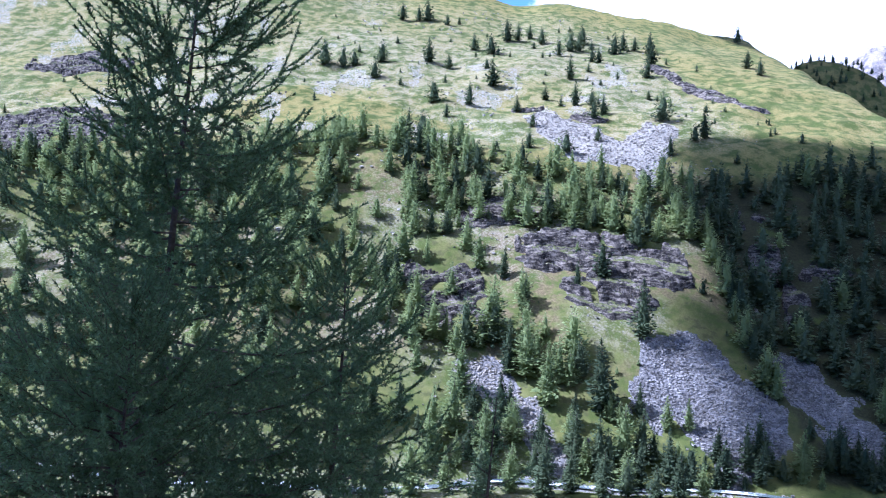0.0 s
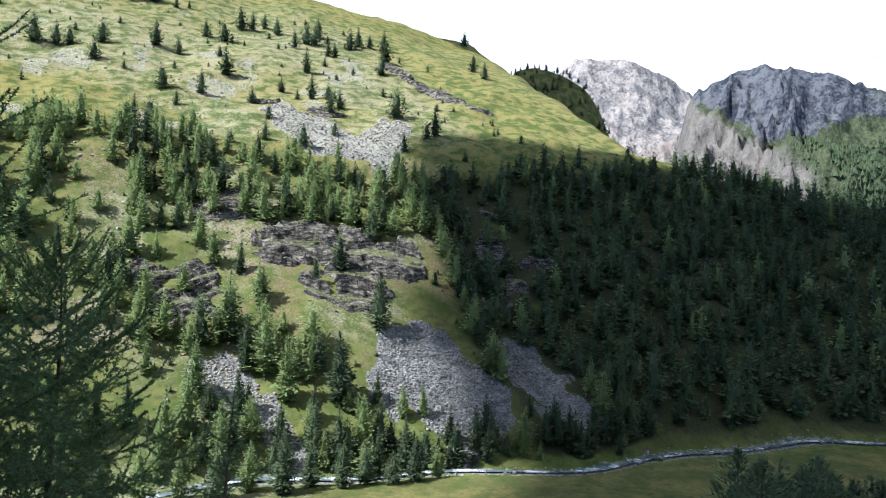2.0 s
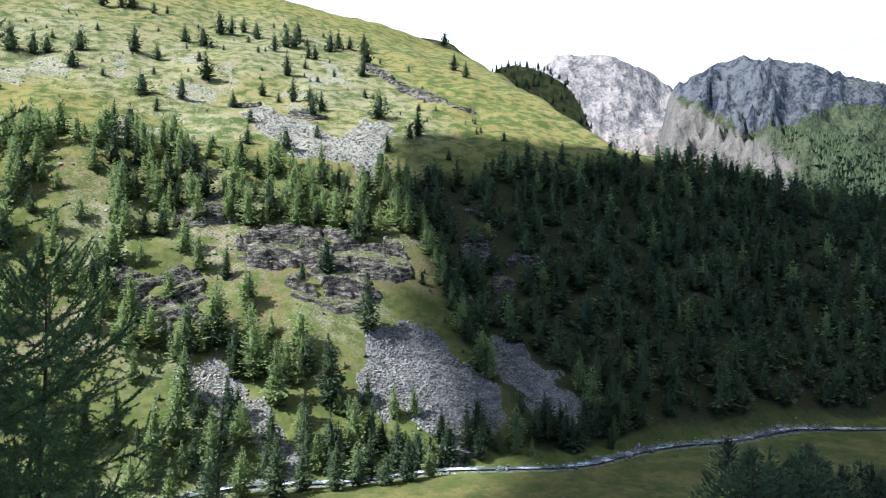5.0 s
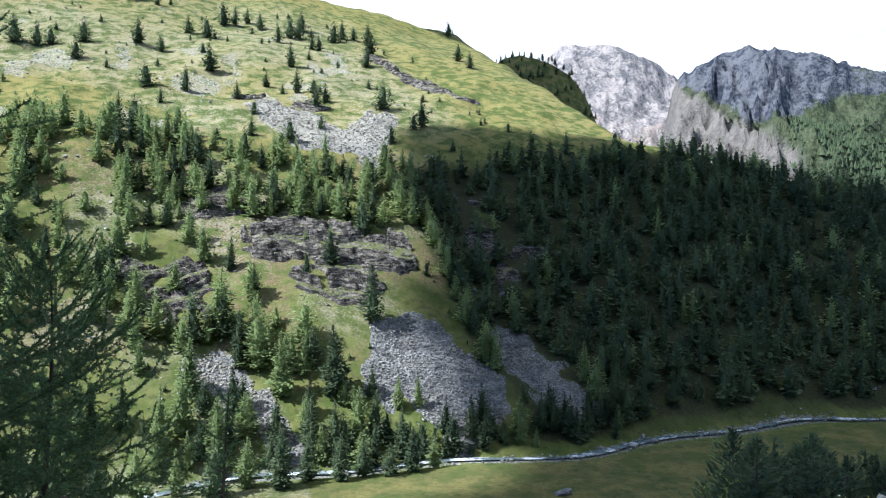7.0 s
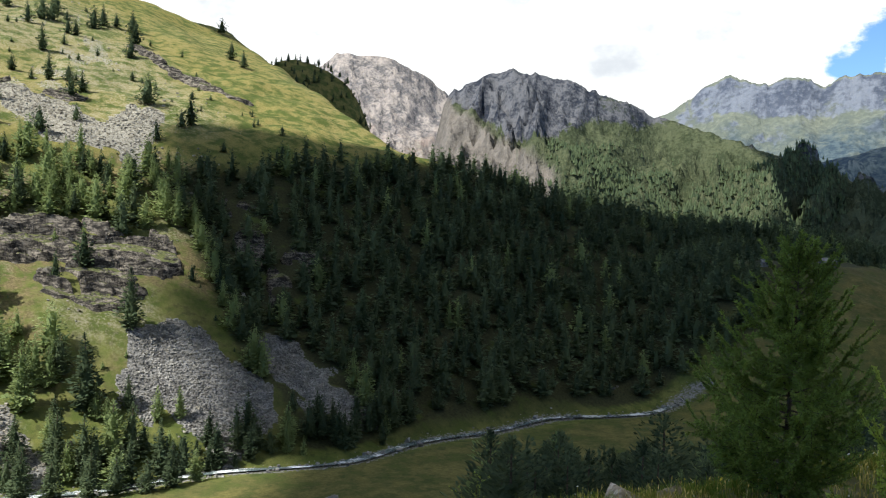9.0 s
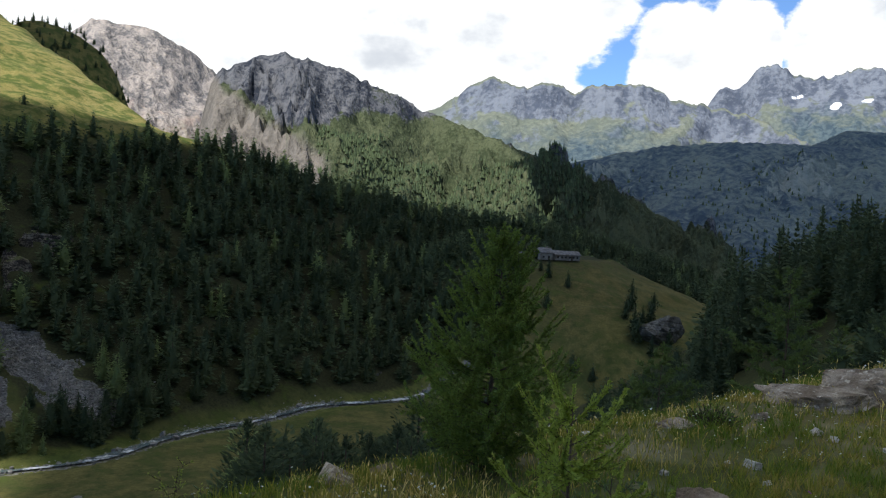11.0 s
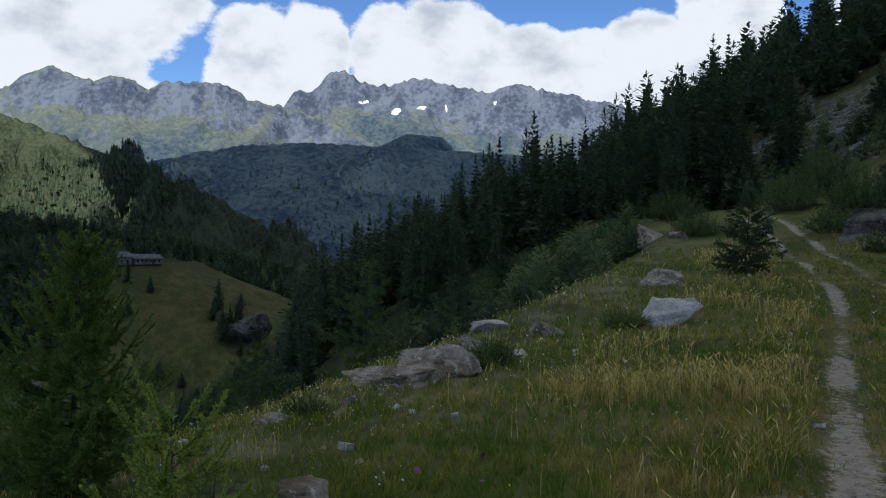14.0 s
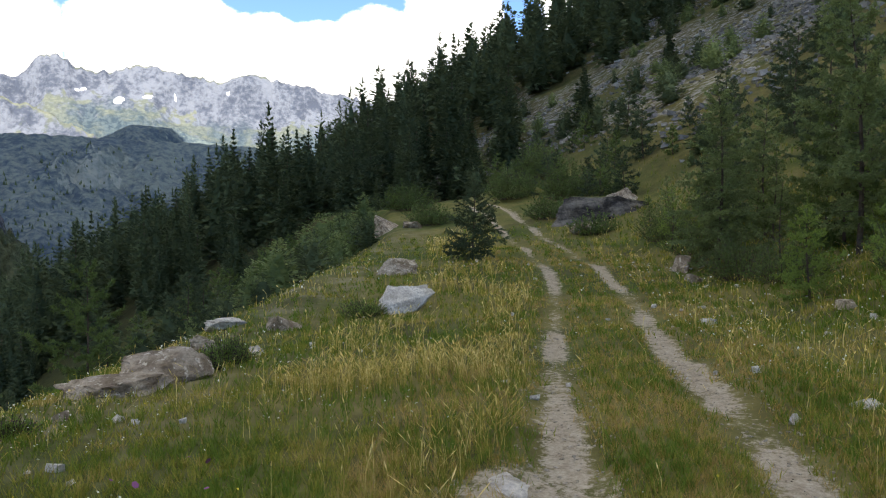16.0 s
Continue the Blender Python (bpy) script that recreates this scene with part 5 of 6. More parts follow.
def needles_along(rng, paths, per_metre, length, width, start=0.0):
    """Soft needles standing round each path like a bottle brush."""
    paths = np.asarray(paths, float)
    seg = np.linalg.norm(np.diff(paths, axis=1), axis=2)
    count = np.maximum(2, (seg.sum(1) * per_metre * (1 - start)).astype(int))
    which = np.repeat(np.arange(len(paths)), count)
    s = start + (1 - start) * rng.random(len(which)) ** 0.9
    m = paths.shape[1] - 1
    k = np.minimum((s * m).astype(int), m - 1)
    g = (s * m - k)[:, None]
    p0, p1 = paths[which, k], paths[which, k + 1]
    base = p0 + (p1 - p0) * g
    along = (p1 - p0) / (np.linalg.norm(p1 - p0, axis=1, keepdims=True) + 1e-9)
    out = rng.normal(0, 1, base.shape)
    out -= along * (out * along).sum(1, keepdims=True)
    out /= np.linalg.norm(out, axis=1, keepdims=True) + 1e-9
    way = out + along * rng.uniform(0.3, 1.1, (len(base), 1))
    way /= np.linalg.norm(way, axis=1, keepdims=True)
    size = length * rng.uniform(0.65, 1.2, (len(base), 1))
    side = np.cross(way, rng.normal(0, 1, base.shape))
    side *= width / 2 / (np.linalg.norm(side, axis=1, keepdims=True) + 1e-9)
    v = np.stack([base + side, base - side, base + way * size], 1).reshape(-1, 3)
    return v, np.arange(len(v)).reshape(-1, 3)


def young_larch(name, label, x, y, tall, spread, branches, seed, mat, droop=-0.2, curl=0.45, twigs=11.0, per_metre=190, needle=0.028, width=0.0042,
                lowest=0.04, shape=0.8, category="tree", sunk=0.1, leader=0.0, shoots=0, shoot=0.3, lift=0.75):
    """A young conifer at x, y: stem, limbs with side shoots, needles on every shoot."""
    rng = np.random.default_rng(seed)
    tree = new(name)
    tree.location = (x, y, height(x, y) - sunk)
    tagged(tree, label, category, "young conifers by the track")
    zs = np.linspace(0, 1, 9)
    bend = np.stack([0.02 * tall * np.sin(zs * 4 + seed), 0.02 * tall * np.cos(zs * 3 + seed), zs * tall], -1)
    v, f = tubes(bend[None], ((0.011 * tall + 0.008) * (1 - zs * 0.93))[None])
    part("trunk", mesh_of("trunk", v, f, M["bark"], True), tree)
    stem = lambda h: np.array([np.interp(h, zs, bend[:, i]) for i in range(3)])
    for k in range(branches):
        f0 = (k + rng.random()) / branches
        h = lowest + (0.985 - lowest) * f0
        reach = spread * ((1 - f0) ** shape * min(1.0, 0.55 + 2.2 * f0) + 0.05) * rng.uniform(0.72, 1.22)
        ang = k * 2.39996 + rng.normal(0, 0.3)
        d = np.array([math.cos(ang), math.sin(ang), droop * (1 - f0) + lift * f0 ** 2 + rng.normal(0, 0.10)])
        side = np.array([-math.sin(ang), math.cos(ang), 0])
        s = np.linspace(0, 1, 6)[:, None]
        main = stem(h) + d * reach * s + np.array([0, 0, 1.0]) * reach * curl * rng.uniform(0.4, 1.3) * s ** 2.6 + side * reach * rng.normal(0, 0.12) * s ** 2
        paths = []
        for q in range(max(4, int(reach * twigs))):
            g = rng.uniform(0.10, 0.95)
            i = g * 5
            root = main[int(i)] + (main[min(5, int(i) + 1)] - main[int(i)]) * (i % 1)
            size = reach * rng.uniform(0.16, 0.42) * (1.05 - 0.6 * g) + 0.05
            way = d * rng.uniform(0.3, 1.0) + side * (1 if q % 2 else -1) * rng.uniform(0.25, 1.1) + np.array([0, 0, rng.normal(-0.22, 0.32)])
            way /= np.linalg.norm(way)
            t = np.linspace(0, 1, 3)[:, None]
            paths.append(root + way * size * t + np.array([0, 0, 1.0]) * size * rng.uniform(-0.25, 0.35) * t ** 2)
        long = []
        for q in range(shoots):
            i = 4.99 if q == 0 else rng.uniform(1.6, 4.9)
            root = main[int(i)] + (main[int(i) + 1] - main[int(i)]) * (i % 1)
            way = d * rng.uniform(0.5, 1.1) + side * rng.normal(0, 0.55) + np.array([0, 0, rng.uniform(0.1, 0.7)])
            way /= np.linalg.norm(way)
            t = np.linspace(0, 1, 4)[:, None]
            size = shoot * rng.uniform(0.5, 1.25) * (0.5 + 0.5 * min(1, reach / 0.3))
            long.append(root + way * size * t + np.array([0, 0, 1.0]) * size * rng.uniform(0.1, 0.5) * t ** 2)
        wv, wf = tubes(main[None], ((0.0035 + 0.0075 * reach) * (1.05 - s[:, 0]))[None])
        tv, tf = tubes(paths, np.full((len(paths), 3), 0.0024) * np.linspace(1.2, 0.5, 3))
        stems = [(wv, wf), (tv, tf)] + ([tubes(long, np.full((len(long), 4), 0.0028) * np.linspace(1.2, 0.5, 4))] if long else [])
        limb = part("branch", mesh_of("branch", *join(stems), M["bark"]), tree)
        nv, nf = needles_along(rng, paths, per_metre, needle, width)
        mv, mf = needles_along(rng, main[None], per_metre * 1.2, needle, width, 0.22)
        brush = [needles_along(rng, long, per_metre * 1.5, needle * 0.75, width)] if long else []
        part("needles", mesh_of("needles", *join([(nv, nf), (mv, mf)] + brush), mat), limb)
    if leader:
        up = np.stack([bend[-1] + np.array([0.01, 0, leader]) * q for q in np.linspace(-0.4, 1, 5)])
        shoot = part("branch", mesh_of("branch", *tubes(up[None], np.linspace(0.005, 0.0015, 5)[None]), M["bark"]), tree)
        part("needles", mesh_of("needles", *needles_along(rng, up[None], per_metre, needle * 0.8, width), mat), shoot)
    return tree


young_larch("larch_tree", "dark green young larch with long upswept shoots", -1.95, 6.05, 5.0, 1.75, 86, 41, M["near_larch_needles"], droop=-0.28, curl=0.6, twigs=20, per_metre=230, width=0.0115, needle=0.036, shape=0.72, shoots=8, shoot=0.46, lift=0.12)
young_larch("larch_tree", "small green larch beside a larger larch", -0.95, 7.4, 3.55, 1.35, 74, 42, M["near_larch_needles"], curl=0.35, twigs=20, per_metre=280, width=0.010, needle=0.036, shoots=4, shoot=0.36, lift=0.4)
young_larch("larch_tree", "low green larch with bright spreading shoots", -1.75, 4.5, 1.45, 0.95, 62, 48, M["near_larch_needles"], droop=0.1, curl=0.5, twigs=24, per_metre=280, width=0.0085, needle=0.032, shoots=4, shoot=0.3)
young_larch("larch_tree", "low larch sapling on the slope edge", 0.42, 6.1, 1.9, 0.55, 22, 47, M["near_larch_needles"], curl=0.5, twigs=18, per_metre=260, width=0.009)
young_larch("larch_tree", "bushy green young larch at the meadow edge", 5.0, 3.05, 1.74, 0.62, 90, 43, M["meadow_larch_needles"], droop=0.12, curl=0.5, twigs=30, per_metre=320, width=0.0105, needle=0.032, shape=0.95, leader=0.10, shoots=5, shoot=0.19)
young_larch("larch_sapling", "yellow-green larch sapling with thin bright shoots", 3.30, 1.45, 1.02, 0.42, 28, 44, M["young_larch_needles"], curl=0.35, twigs=28, per_metre=420, needle=0.022,
            width=0.013, shape=0.6, shoots=3, shoot=0.20, category="sapling", leader=0.08)
young_larch("larch_sapling", "thin larch seedling on the slope edge", 2.62, 3.35, 0.36, 0.16, 9, 45, M["young_larch_needles"], curl=1.1, twigs=6, per_metre=260, needle=0.013, width=0.005,
            shape=0.3, category="sapling", leader=0.10)
young_larch("larch_sapling", "low larch seedling in the meadow grass", 4.35, 1.75, 0.42, 0.28, 12, 46, M["near_larch_needles"], curl=0.5, twigs=30, per_metre=260, needle=0.02, width=0.006,
            shape=0.4, category="sapling", leader=0.08)
# beside the track
young_larch("spruce_tree", "dark young spruce standing alone by the track", 26.4, -4.9, 2.7, 1.15, 62, 51, M["conifer_needles"], droop=-0.1, curl=0.25, twigs=20, per_metre=120, needle=0.06, width=0.03, shape=0.7)
young_larch("larch_tree", "slender green larch on the bank by the track", 21.9, -11.1, 5.2, 1.5, 80, 52, M["larch_needles"], droop=-0.3, curl=0.2, twigs=24, per_metre=130, needle=0.065, width=0.03)
young_larch("pine_tree", "tall green pine on the bank by the track", 17.6, -12.3, 6.6, 1.6, 52, 53, M["larch_needles"], droop=0.0, curl=0.25, twigs=18, per_metre=90, needle=0.09, width=0.035, lowest=0.12, shape=0.5)
young_larch("spruce_tree", "bushy green spruce on the bank by the track", 19.8, -13.4, 4.4, 1.6, 60, 54, M["bush_leaves"], droop=-0.15, curl=0.2, twigs=20, per_metre=90, needle=0.07, width=0.033)
young_larch("larch_sapling", "bright green larch sapling on the bank", 14.6, -9.3, 1.9, 0.75, 44, 55, M["meadow_larch_needles"], curl=0.3, twigs=22, per_metre=170, needle=0.045, width=0.02, category="sapling", leader=0.2)
young_larch("larch_tree", "green larch among spruces on the bank", 24.5, -14.0, 4.6, 1.5, 52, 56, M["larch_needles"], droop=-0.2, curl=0.2, twigs=20, per_metre=90, needle=0.07, width=0.033)
young_larch("spruce_tree", "green spruce on the bank above the track", 14.8, -12.6, 3.8, 1.4, 56, 57, M["bush_leaves"], droop=-0.15, curl=0.2, twigs=20, per_metre=90, needle=0.07, width=0.033)
for k, (x, y, tall) in enumerate(((16.5, -14.8, 5.0), (21.5, -15.5, 5.5), (27, -18, 6.0), (36, -22, 5.5), (27.5, -14.2, 2.6), (31, -15.5, 3.6), (34, -18, 4.2), (44, -16.5, 3.0), (50, -20, 3.8), (53, -15, 2.6), (58, -22, 4.5), (47, -24, 4.0), (40, -24, 5.0))):
    young_larch("spruce_tree", "dark young spruce on the stony bank", x, y, tall, tall * 0.36, 34, 60 + k, M["conifer_needles"], droop=-0.15, curl=0.2, twigs=12, per_metre=60, needle=0.13, width=0.05)
bank_young = scatter(11, 34, -19, -9, 2.3, lambda x, y: 0.75 * (y < table(x, BANK) - 0.8) * (y > table(x, BANK) - 8.5))
for k, (x, y) in enumerate(bank_young):
    tall = rng.uniform(1.2, 2.6) + 1.8 * float(step(table(x, BANK) - y, 2, 5)) * rng.random()
    young_larch("larch_tree" if tall > 1.7 else "larch_sapling", "small green larch in the rank grass of the bank", x, y, tall, tall * 0.40, 26, 500 + k, M[("larch_needles", "bush_leaves", "meadow_larch_needles")[k % 3]],
                droop=-0.05, curl=0.35, twigs=11, per_metre=85, needle=0.06, width=0.026, leader=0.12, category="tree" if tall > 1.7 else "sapling")
bank_bushes = scatter(44, 78, -27, -9, 3.4, lambda x, y: 0.75 * (y - table(x, BANK) < 1.5) * (y - table(x, BANK) > -11) * (y < table(x, RIGHT_RUT) - 2.5))
for k, (x, y) in enumerate(bank_bushes):
    tall = rng.uniform(1.5, 3.6)
    young_larch("larch_tree", "small green conifer on the stony bank", x, y, tall, tall * 0.42, 22, 400 + k, M["bush_leaves" if k % 2 else "conifer_needles"], droop=-0.1, curl=0.3,
                twigs=8, per_metre=50, needle=0.16, width=0.055)
slope_bushes = scatter(13, 66, 3.5, 22, 3.9, lambda x, y: 0.8 * (y - table(x, EDGE) > 3.0) * (y - table(x, EDGE) < 15) * step(x, 12, 20))
for k, (x, y) in enumerate(slope_bushes):
    tall = rng.uniform(2.4, 4.6)
    young_larch("larch_tree", "green bushy larch below the meadow edge", x, y, tall, tall * 0.42, 30, 200 + k, M["bush_leaves" if k % 3 else "conifer_needles"], droop=-0.1, curl=0.3,
                twigs=8, per_metre=72, needle=0.13, width=0.045)


# ---- shrubs, grass and flowers ----
def shrub(label, x, y, wide, tall, twigs, seed, mat, leaf=0.05):
    """A low bush: leafy twigs fanning out from the root."""
    rng = np.random.default_rng(seed)
    ang, out = rng.uniform(0, 6.283, twigs), rng.uniform(0.05, 1, twigs) ** 0.6
    root = np.stack([np.cos(ang) * out * wide * 0.28, np.sin(ang) * out * wide * 0.28, 0 * ang - 0.03], -1)
    grow = np.stack([np.cos(ang) * out * wide * 0.26, np.sin(ang) * out * wide * 0.26, tall * (1.08 - 0.6 * out ** 2) * rng.uniform(0.45, 1.15, twigs)], -1)
    t = np.linspace(0, 1, 3)[None, :, None]
    paths = root[:, None] + grow[:, None] * t + rng.normal(0, 0.05 * wide, (twigs, 1, 3)) * t ** 2
    bush = new("shrub")
    bush.location = (x, y, height(x, y))
    tagged(bush, label, "shrub", "low shrubs of the meadow")
    part("foliage", mesh_of("foliage", *needles_along(rng, paths, 1.9 / leaf, leaf, leaf * 0.55, 0.12), mat), bush)
    part("twig", mesh_of("twig", *tubes(paths, np.full((twigs, 3), 0.004)), M["bark"]), bush)


for k, (x, y, wide, tall) in enumerate(((12.4, 1.15, 1.0, 0.6), (11.6, 1.3, 0.5, 0.45), (18.0, -1.0, 1.4, 0.45), (8.0, 2.55, 0.7, 0.25))):
    shrub("low green heath shrub among rocks", x, y, wide * 0.75, tall * 0.7, int(260 * wide), 900 + k, M["meadow_larch_needles"], 0.036)
for k, (x, y, wide, tall) in enumerate(((19.5, -10.6, 2.2, 1.1), (17.0, -10.3, 2.0, 0.9), (24.0, -11.6, 2.4, 1.2), (28.5, -12.4, 2.4, 1.2), (13.2, -10.6, 2.0, 1.2), (35.0, -11.8, 2.2, 1.0),
                                        (41.0, -11.5, 3.0, 1.2), (48, -14.5, 4.0, 2.0), (55, -12.5, 4.0, 2.2), (60, -16, 4.5, 2.4), (43, -1.0, 3.2, 1.5), (50, -6.2, 3.0, 1.4), (57, -5.5, 4.0, 1.8))):
    shrub("green leafy bush on the bank", x, y, wide, tall, int(80 * wide), 930 + k, M["bush_leaves"], 0.07 if x < 30 else 0.13)


def blades(name, label, spots, low, high, width, mat, seed, lean=0.45, head=0.0, plain=False):
    """Grass: each blade a bent sliver."""
    rng = np.random.default_rng(seed)
    n = len(spots)
    z = land(spots[:, 0], spots[:, 1])
    size = rng.uniform(low, high, n)[:, None]
    ang = rng.uniform(0, 6.28, n)
    bend = np.stack([np.cos(ang), np.sin(ang), 0 * ang], -1) * rng.normal(lean, 0.25, n)[:, None]
    flat = np.stack([-np.sin(ang), np.cos(ang), 0 * ang], -1)
    far = np.clip(np.hypot(spots[:, 0], spots[:, 1]) / 6, 1, 6)[:, None]
    half = flat * width / 2 * far * rng.uniform(0.7, 1.3, (n, 1))
    base = np.stack([spots[:, 0], spots[:, 1], z - 0.015], -1)
    mid = base + (np.array([0, 0, 1]) + bend * 0.35) * size * 0.55
    tip = base + (np.array([0, 0, 0.93]) + bend) * size
    v = np.stack([base - half, base + half, mid + half * 0.8, mid - half * 0.8, tip], 1)
    if plain:
        v = np.stack([base - half, base + half, tip], 1).reshape(-1, 3)
        return tagged(new(name, mesh_of(name, v, np.arange(len(v)).reshape(-1, 3), mat)), label, "grass", kind="stuff")
    f = np.array([(0, 1, 2), (0, 2, 3), (3, 2, 4)])
    f = (f[None] + 5 * np.arange(n)[:, None, None]).reshape(-1, 3)
    v = v.reshape(-1, 3)
    if head:
        w = half * head
        hv = np.stack([mid + (tip - mid) * 0.55, mid + (tip - mid) * 0.8 + w, mid + (tip - mid) * 0.8 - w, tip + (tip - mid) * 0.12], 1).reshape(-1, 3)
        hf = (np.array([(0, 1, 2), (1, 3, 2)])[None] + 4 * np.arange(n)[:, None, None]).reshape(-1, 3) + len(v)
        v, f = np.concatenate([v, hv]), np.concatenate([f, hf])
    return tagged(new(name, mesh_of(name, v, f, mat)), label, "grass", kind="stuff")


def meadow_spots(count, seed, near, far, keep, wide=(38, 130)):
    rng = np.random.default_rng(seed)
    r = np.exp(rng.uniform(math.log(near), math.log(far), count))
    a = np.radians(rng.uniform(*wide, count))
    x, y = r * np.sin(a), r * np.cos(a)
    ok = rng.random(count) < keep(x, y)
    x, y, r = x[ok], y[ok], r[ok]
    # draw the blades together into tufts
    cell = 0.10 + 0.012 * r
    cx, cy = (np.floor(x / cell) + lattice(np.floor(x / cell), np.floor(y / cell), seed)) * cell, (np.floor(y / cell) + lattice(np.floor(x / cell), np.floor(y / cell), seed + 1)) * cell
    pull = rng.uniform(0.0, 0.7, len(x))
    return np.stack([x + (cx - x) * pull, y + (cy - y) * pull], -1)


def off_track(x, y):
    near = np.minimum(np.abs(y - table(x, LEFT_RUT)), np.abs(y - table(x, RIGHT_RUT)))
    bald = np.exp(-((x - 5.0) / 0.9) ** 2 - ((y + 1.6) / 0.55) ** 2)
    return step(near + 0.22 * fbm(x, y, 0.7, 2, 93), 0.10, 0.50) * (1 - 0.9 * (bald > 0.4))


def on_meadow(x, y):
    return (y < table(x, EDGE) + 2.5) * (y > table(x, BANK) - 7)


def up_meadow(x, y):
    """The meadow without its short turf corner towards the slope edge."""
    return on_meadow(x, y) * step(x - 1.6 * y - 0.10 * x, 4.0, 6.3) * (0.25 + 0.75 * step(x - 1.2 * y, 4.0, 6.0))


def between_ruts(x, y):
    return (y < table(x, LEFT_RUT)) & (y > table(x, RIGHT_RUT))


def tall_patch(x, y):
    return step(fbm(x, y, 2.6, 3, 95), -0.05, 0.25) * (1 - step(np.abs(y - table(x, LEFT_RUT) - 2.1), 0.9, 1.9)) * (x > 4)


turf = meadow_spots(400000, 21, 2.2, 42, lambda x, y: on_meadow(x, y) * off_track(x, y) * (0.35 + 0.65 * step(fbm(x, y, 1.3, 3, 96), -0.35, 0.15))
                    * (1 - 0.75 * step(y - table(x, EDGE), -2.2, -1.0) * step(fbm(x, y, 1.0, 3, 99), -0.1, 0.3)))
blades("grass", "short green alpine turf beside the track", turf, 0.04, 0.14, 0.0095, M["bank_blades"], 22, 0.6, plain=True)
around = meadow_spots(60000, 51, 0.5, 9, lambda x, y: (y < 3.2) * (y > -4.0) * off_track(x, y), (-180, 180))
blades("grass", "short turf round the track", around, 0.04, 0.11, 0.011, M["bank_blades"], 52, 0.6, plain=True)
hay = meadow_spots(150000, 23, 3.2, 40, lambda x, y: up_meadow(x, y) * off_track(x, y) * np.clip(tall_patch(x, y) + 0.05 + 0.12 * (y < table(x, RIGHT_RUT) - 0.6), 0, 1) * 0.55
                   * np.where(between_ruts(x, y), 0.12, 1))
blades("grass", "tall seeding green grass on the meadow", hay, 0.10, 0.27, 0.0055, M["grass_blades"], 24, 0.35)
worn = meadow_spots(170000, 41, 2.6, 30, lambda x, y: (np.abs(y - 0.5 * (table(x, LEFT_RUT) + table(x, RIGHT_RUT))) < 2.4) * off_track(x, y), (92, 128))
blades("dry_grass", "short trodden grass between the wheel ruts", worn, 0.03, 0.09, 0.006, M["track_blades"], 42, 0.7, plain=True)
straw = meadow_spots(300000, 25, 3.2, 42, lambda x, y: up_meadow(x, y) * off_track(x, y) * np.clip(tall_patch(x, y) * 0.9 + 0.02 + 0.06 * (y < table(x, RIGHT_RUT) - 0.6), 0, 1) * 0.38 * np.where(between_ruts(x, y), 0.3, 1))
blades("dry_grass", "golden dry grass stalks on the meadow", straw, 0.16, 0.40, 0.0036, M["straw_blades"], 26, 0.60, 2.8)
tuft = meadow_spots(26000, 27, 4, 60, lambda x, y: (y < table(x, BANK) - 1) * (y > table(x, BANK) - 16) * 0.8, (96, 130))
blades("grass", "rank green grass on the bank", tuft, 0.10, 0.32, 0.007, M["bank_blades"], 28)
brow = meadow_spots(16000, 29, 3.0, 30, lambda x, y: (np.abs(y - table(x, EDGE) - 0.6) < 1.4) * 0.9, (45, 100))
blades("dry_grass", "dry grass along the meadow edge", brow, 0.04, 0.15, 0.004, M["straw_blades"], 30, 0.4, 2.0)


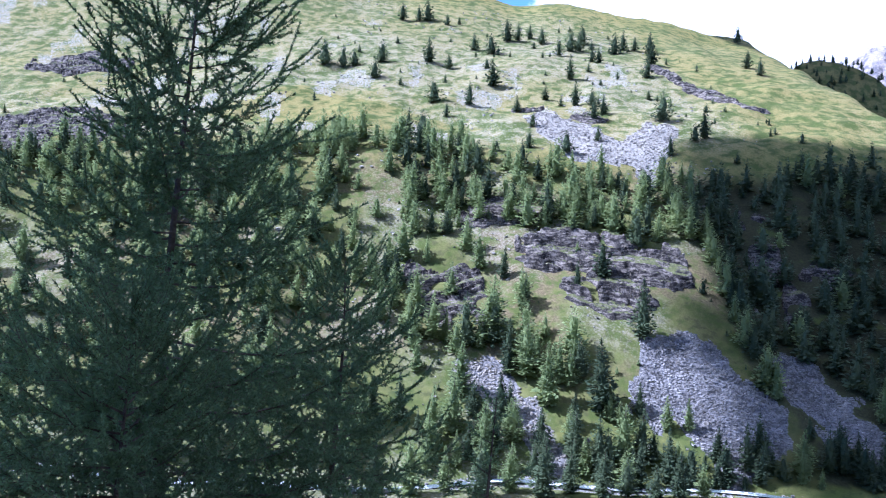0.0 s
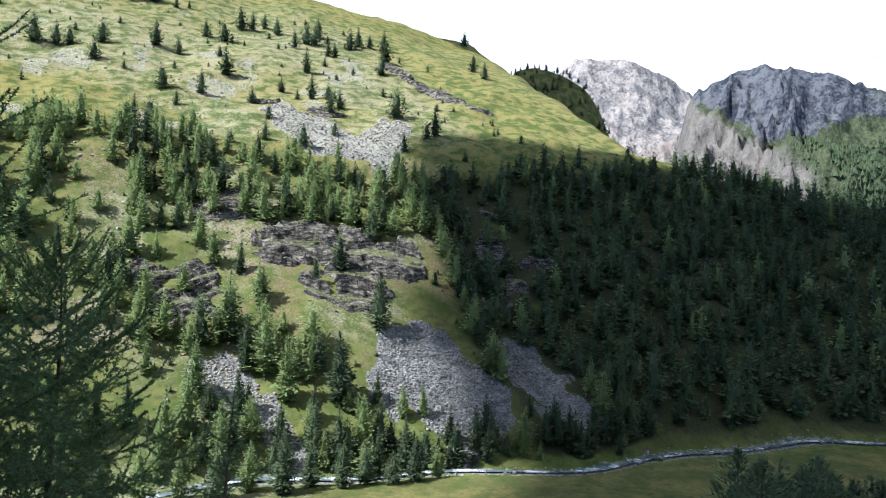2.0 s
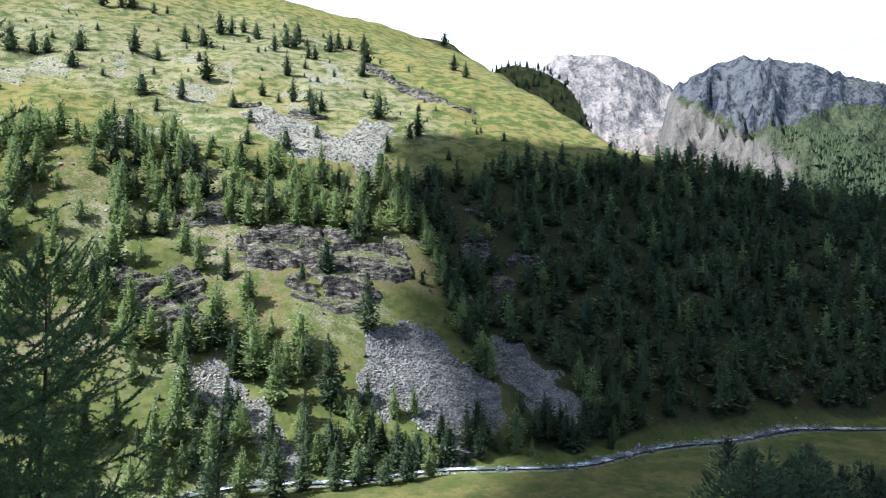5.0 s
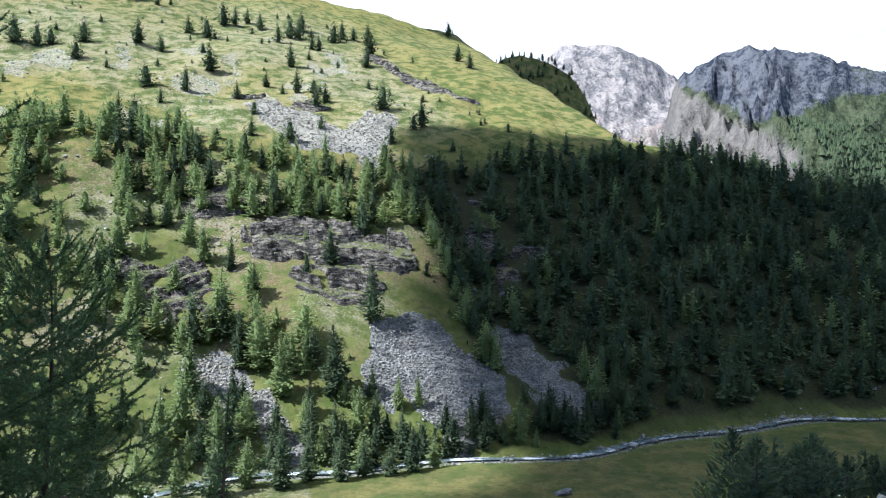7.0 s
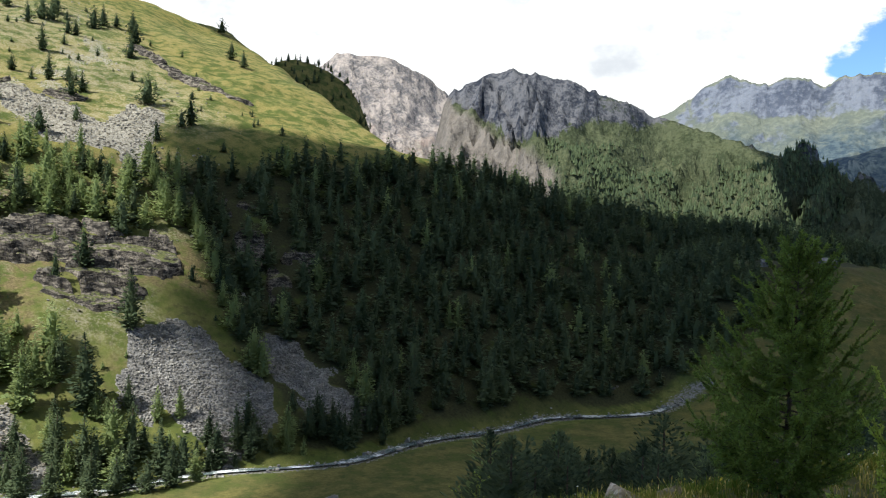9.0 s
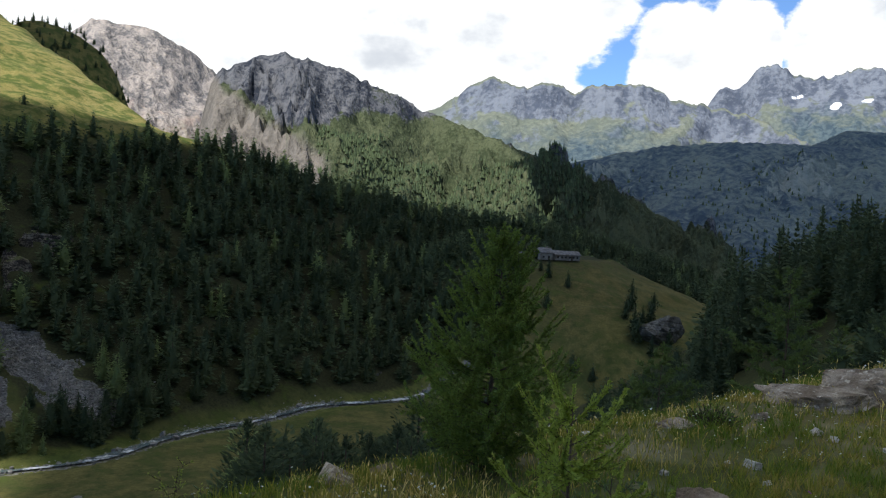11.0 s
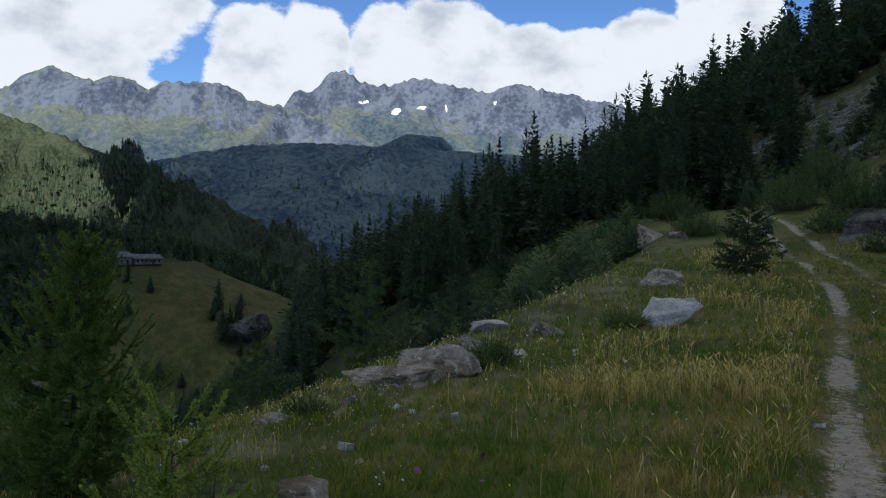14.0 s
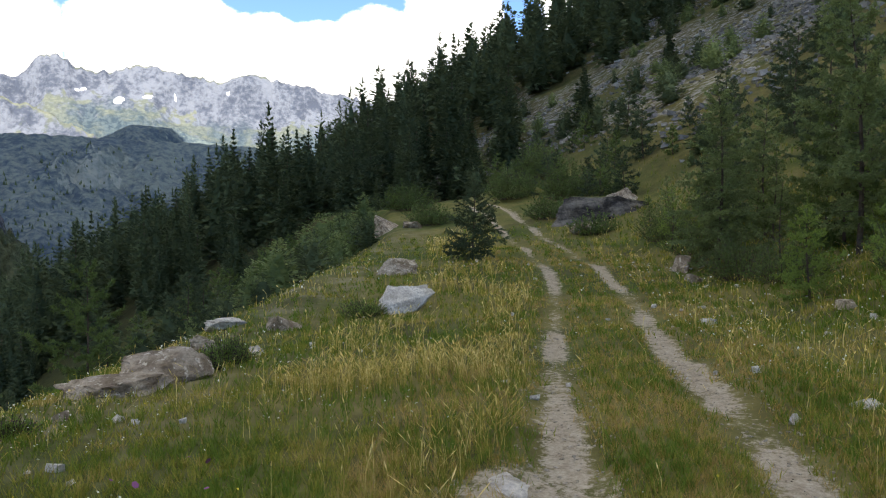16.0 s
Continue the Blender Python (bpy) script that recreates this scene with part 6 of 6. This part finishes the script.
def flowers(label, spots, low, high, size, mat, seed):
    rng = np.random.default_rng(seed)
    n = len(spots)
    z = land(spots[:, 0], spots[:, 1]) + rng.uniform(low, high, n)
    centre = np.stack([spots[:, 0], spots[:, 1], z], -1)
    r = size * rng.uniform(0.6, 1.2, n) * np.clip(np.hypot(spots[:, 0], spots[:, 1]) / 8, 1, 3)
    tilt = rng.normal(0, 0.5, (n, 2))
    q = np.arange(6) * 1.0472
    rim = np.stack([np.cos(q), np.sin(q), 0 * q], -1)[None] * r[:, None, None]
    rim[..., 2] = rim[..., 0] * tilt[:, :1] + rim[..., 1] * tilt[:, 1:]
    v = np.concatenate([centre[:, None] + (0, 0, 0.004), centre[:, None] + rim], 1)
    f = np.array([(0, 1 + i, 1 + (i + 1) % 6) for i in range(6)])
    f = (f[None] + 7 * np.arange(n)[:, None, None]).reshape(-1, 3)
    stalk = np.stack([np.linspace(c - (0, 0, 0.12), c, 3) for c in centre])
    sv, sf = tubes(stalk, np.full((n, 3), 0.0012))
    ob = new("flowers", mesh_of("flowers", v.reshape(-1, 3), f, mat))
    tagged(ob, label, "flowers", kind="stuff")
    tagged(new("flower_stalks", mesh_of("flower_stalks", sv, sf, M["grass_blades"])), "thin green flower stalks", "flowers", kind="stuff")


daisies = meadow_spots(8000, 31, 3.5, 30, lambda x, y: on_meadow(x, y) * off_track(x, y) * (step(fbm(x, y, 3.0, 2, 97), -0.1, 0.3) * 0.4 + 0.9 * step(y - table(x, EDGE), -2.6, -1.2) * step(fbm(x, y, 1.2, 2, 98), -0.1, 0.3)))
flowers("small white meadow flowers", daisies, 0.05, 0.13, 0.0075, M["petals_white"], 32)
bankers = meadow_spots(1500, 33, 9, 30, lambda x, y: (y < table(x, BANK) + 2) * (y > table(x, BANK) - 6) * 0.5, (100, 130))
flowers("small pale yellow flowers on the bank", bankers, 0.08, 0.20, 0.0075, M["petals_white"], 34)
gold = meadow_spots(400, 35, 3.2, 12, lambda x, y: on_meadow(x, y) * off_track(x, y) * 0.3)
flowers("small yellow meadow flowers", gold, 0.06, 0.15, 0.009, M["petals_yellow"], 36)
thistle = np.array([(5.3, 0.95), (5.25, 0.80), (5.6, 0.55), (5.0, 0.35), (5.4, 0.4)])
flowers("purple thistle heads in the grass", thistle, 0.22, 0.32, 0.020, M["petals_purple"], 38)
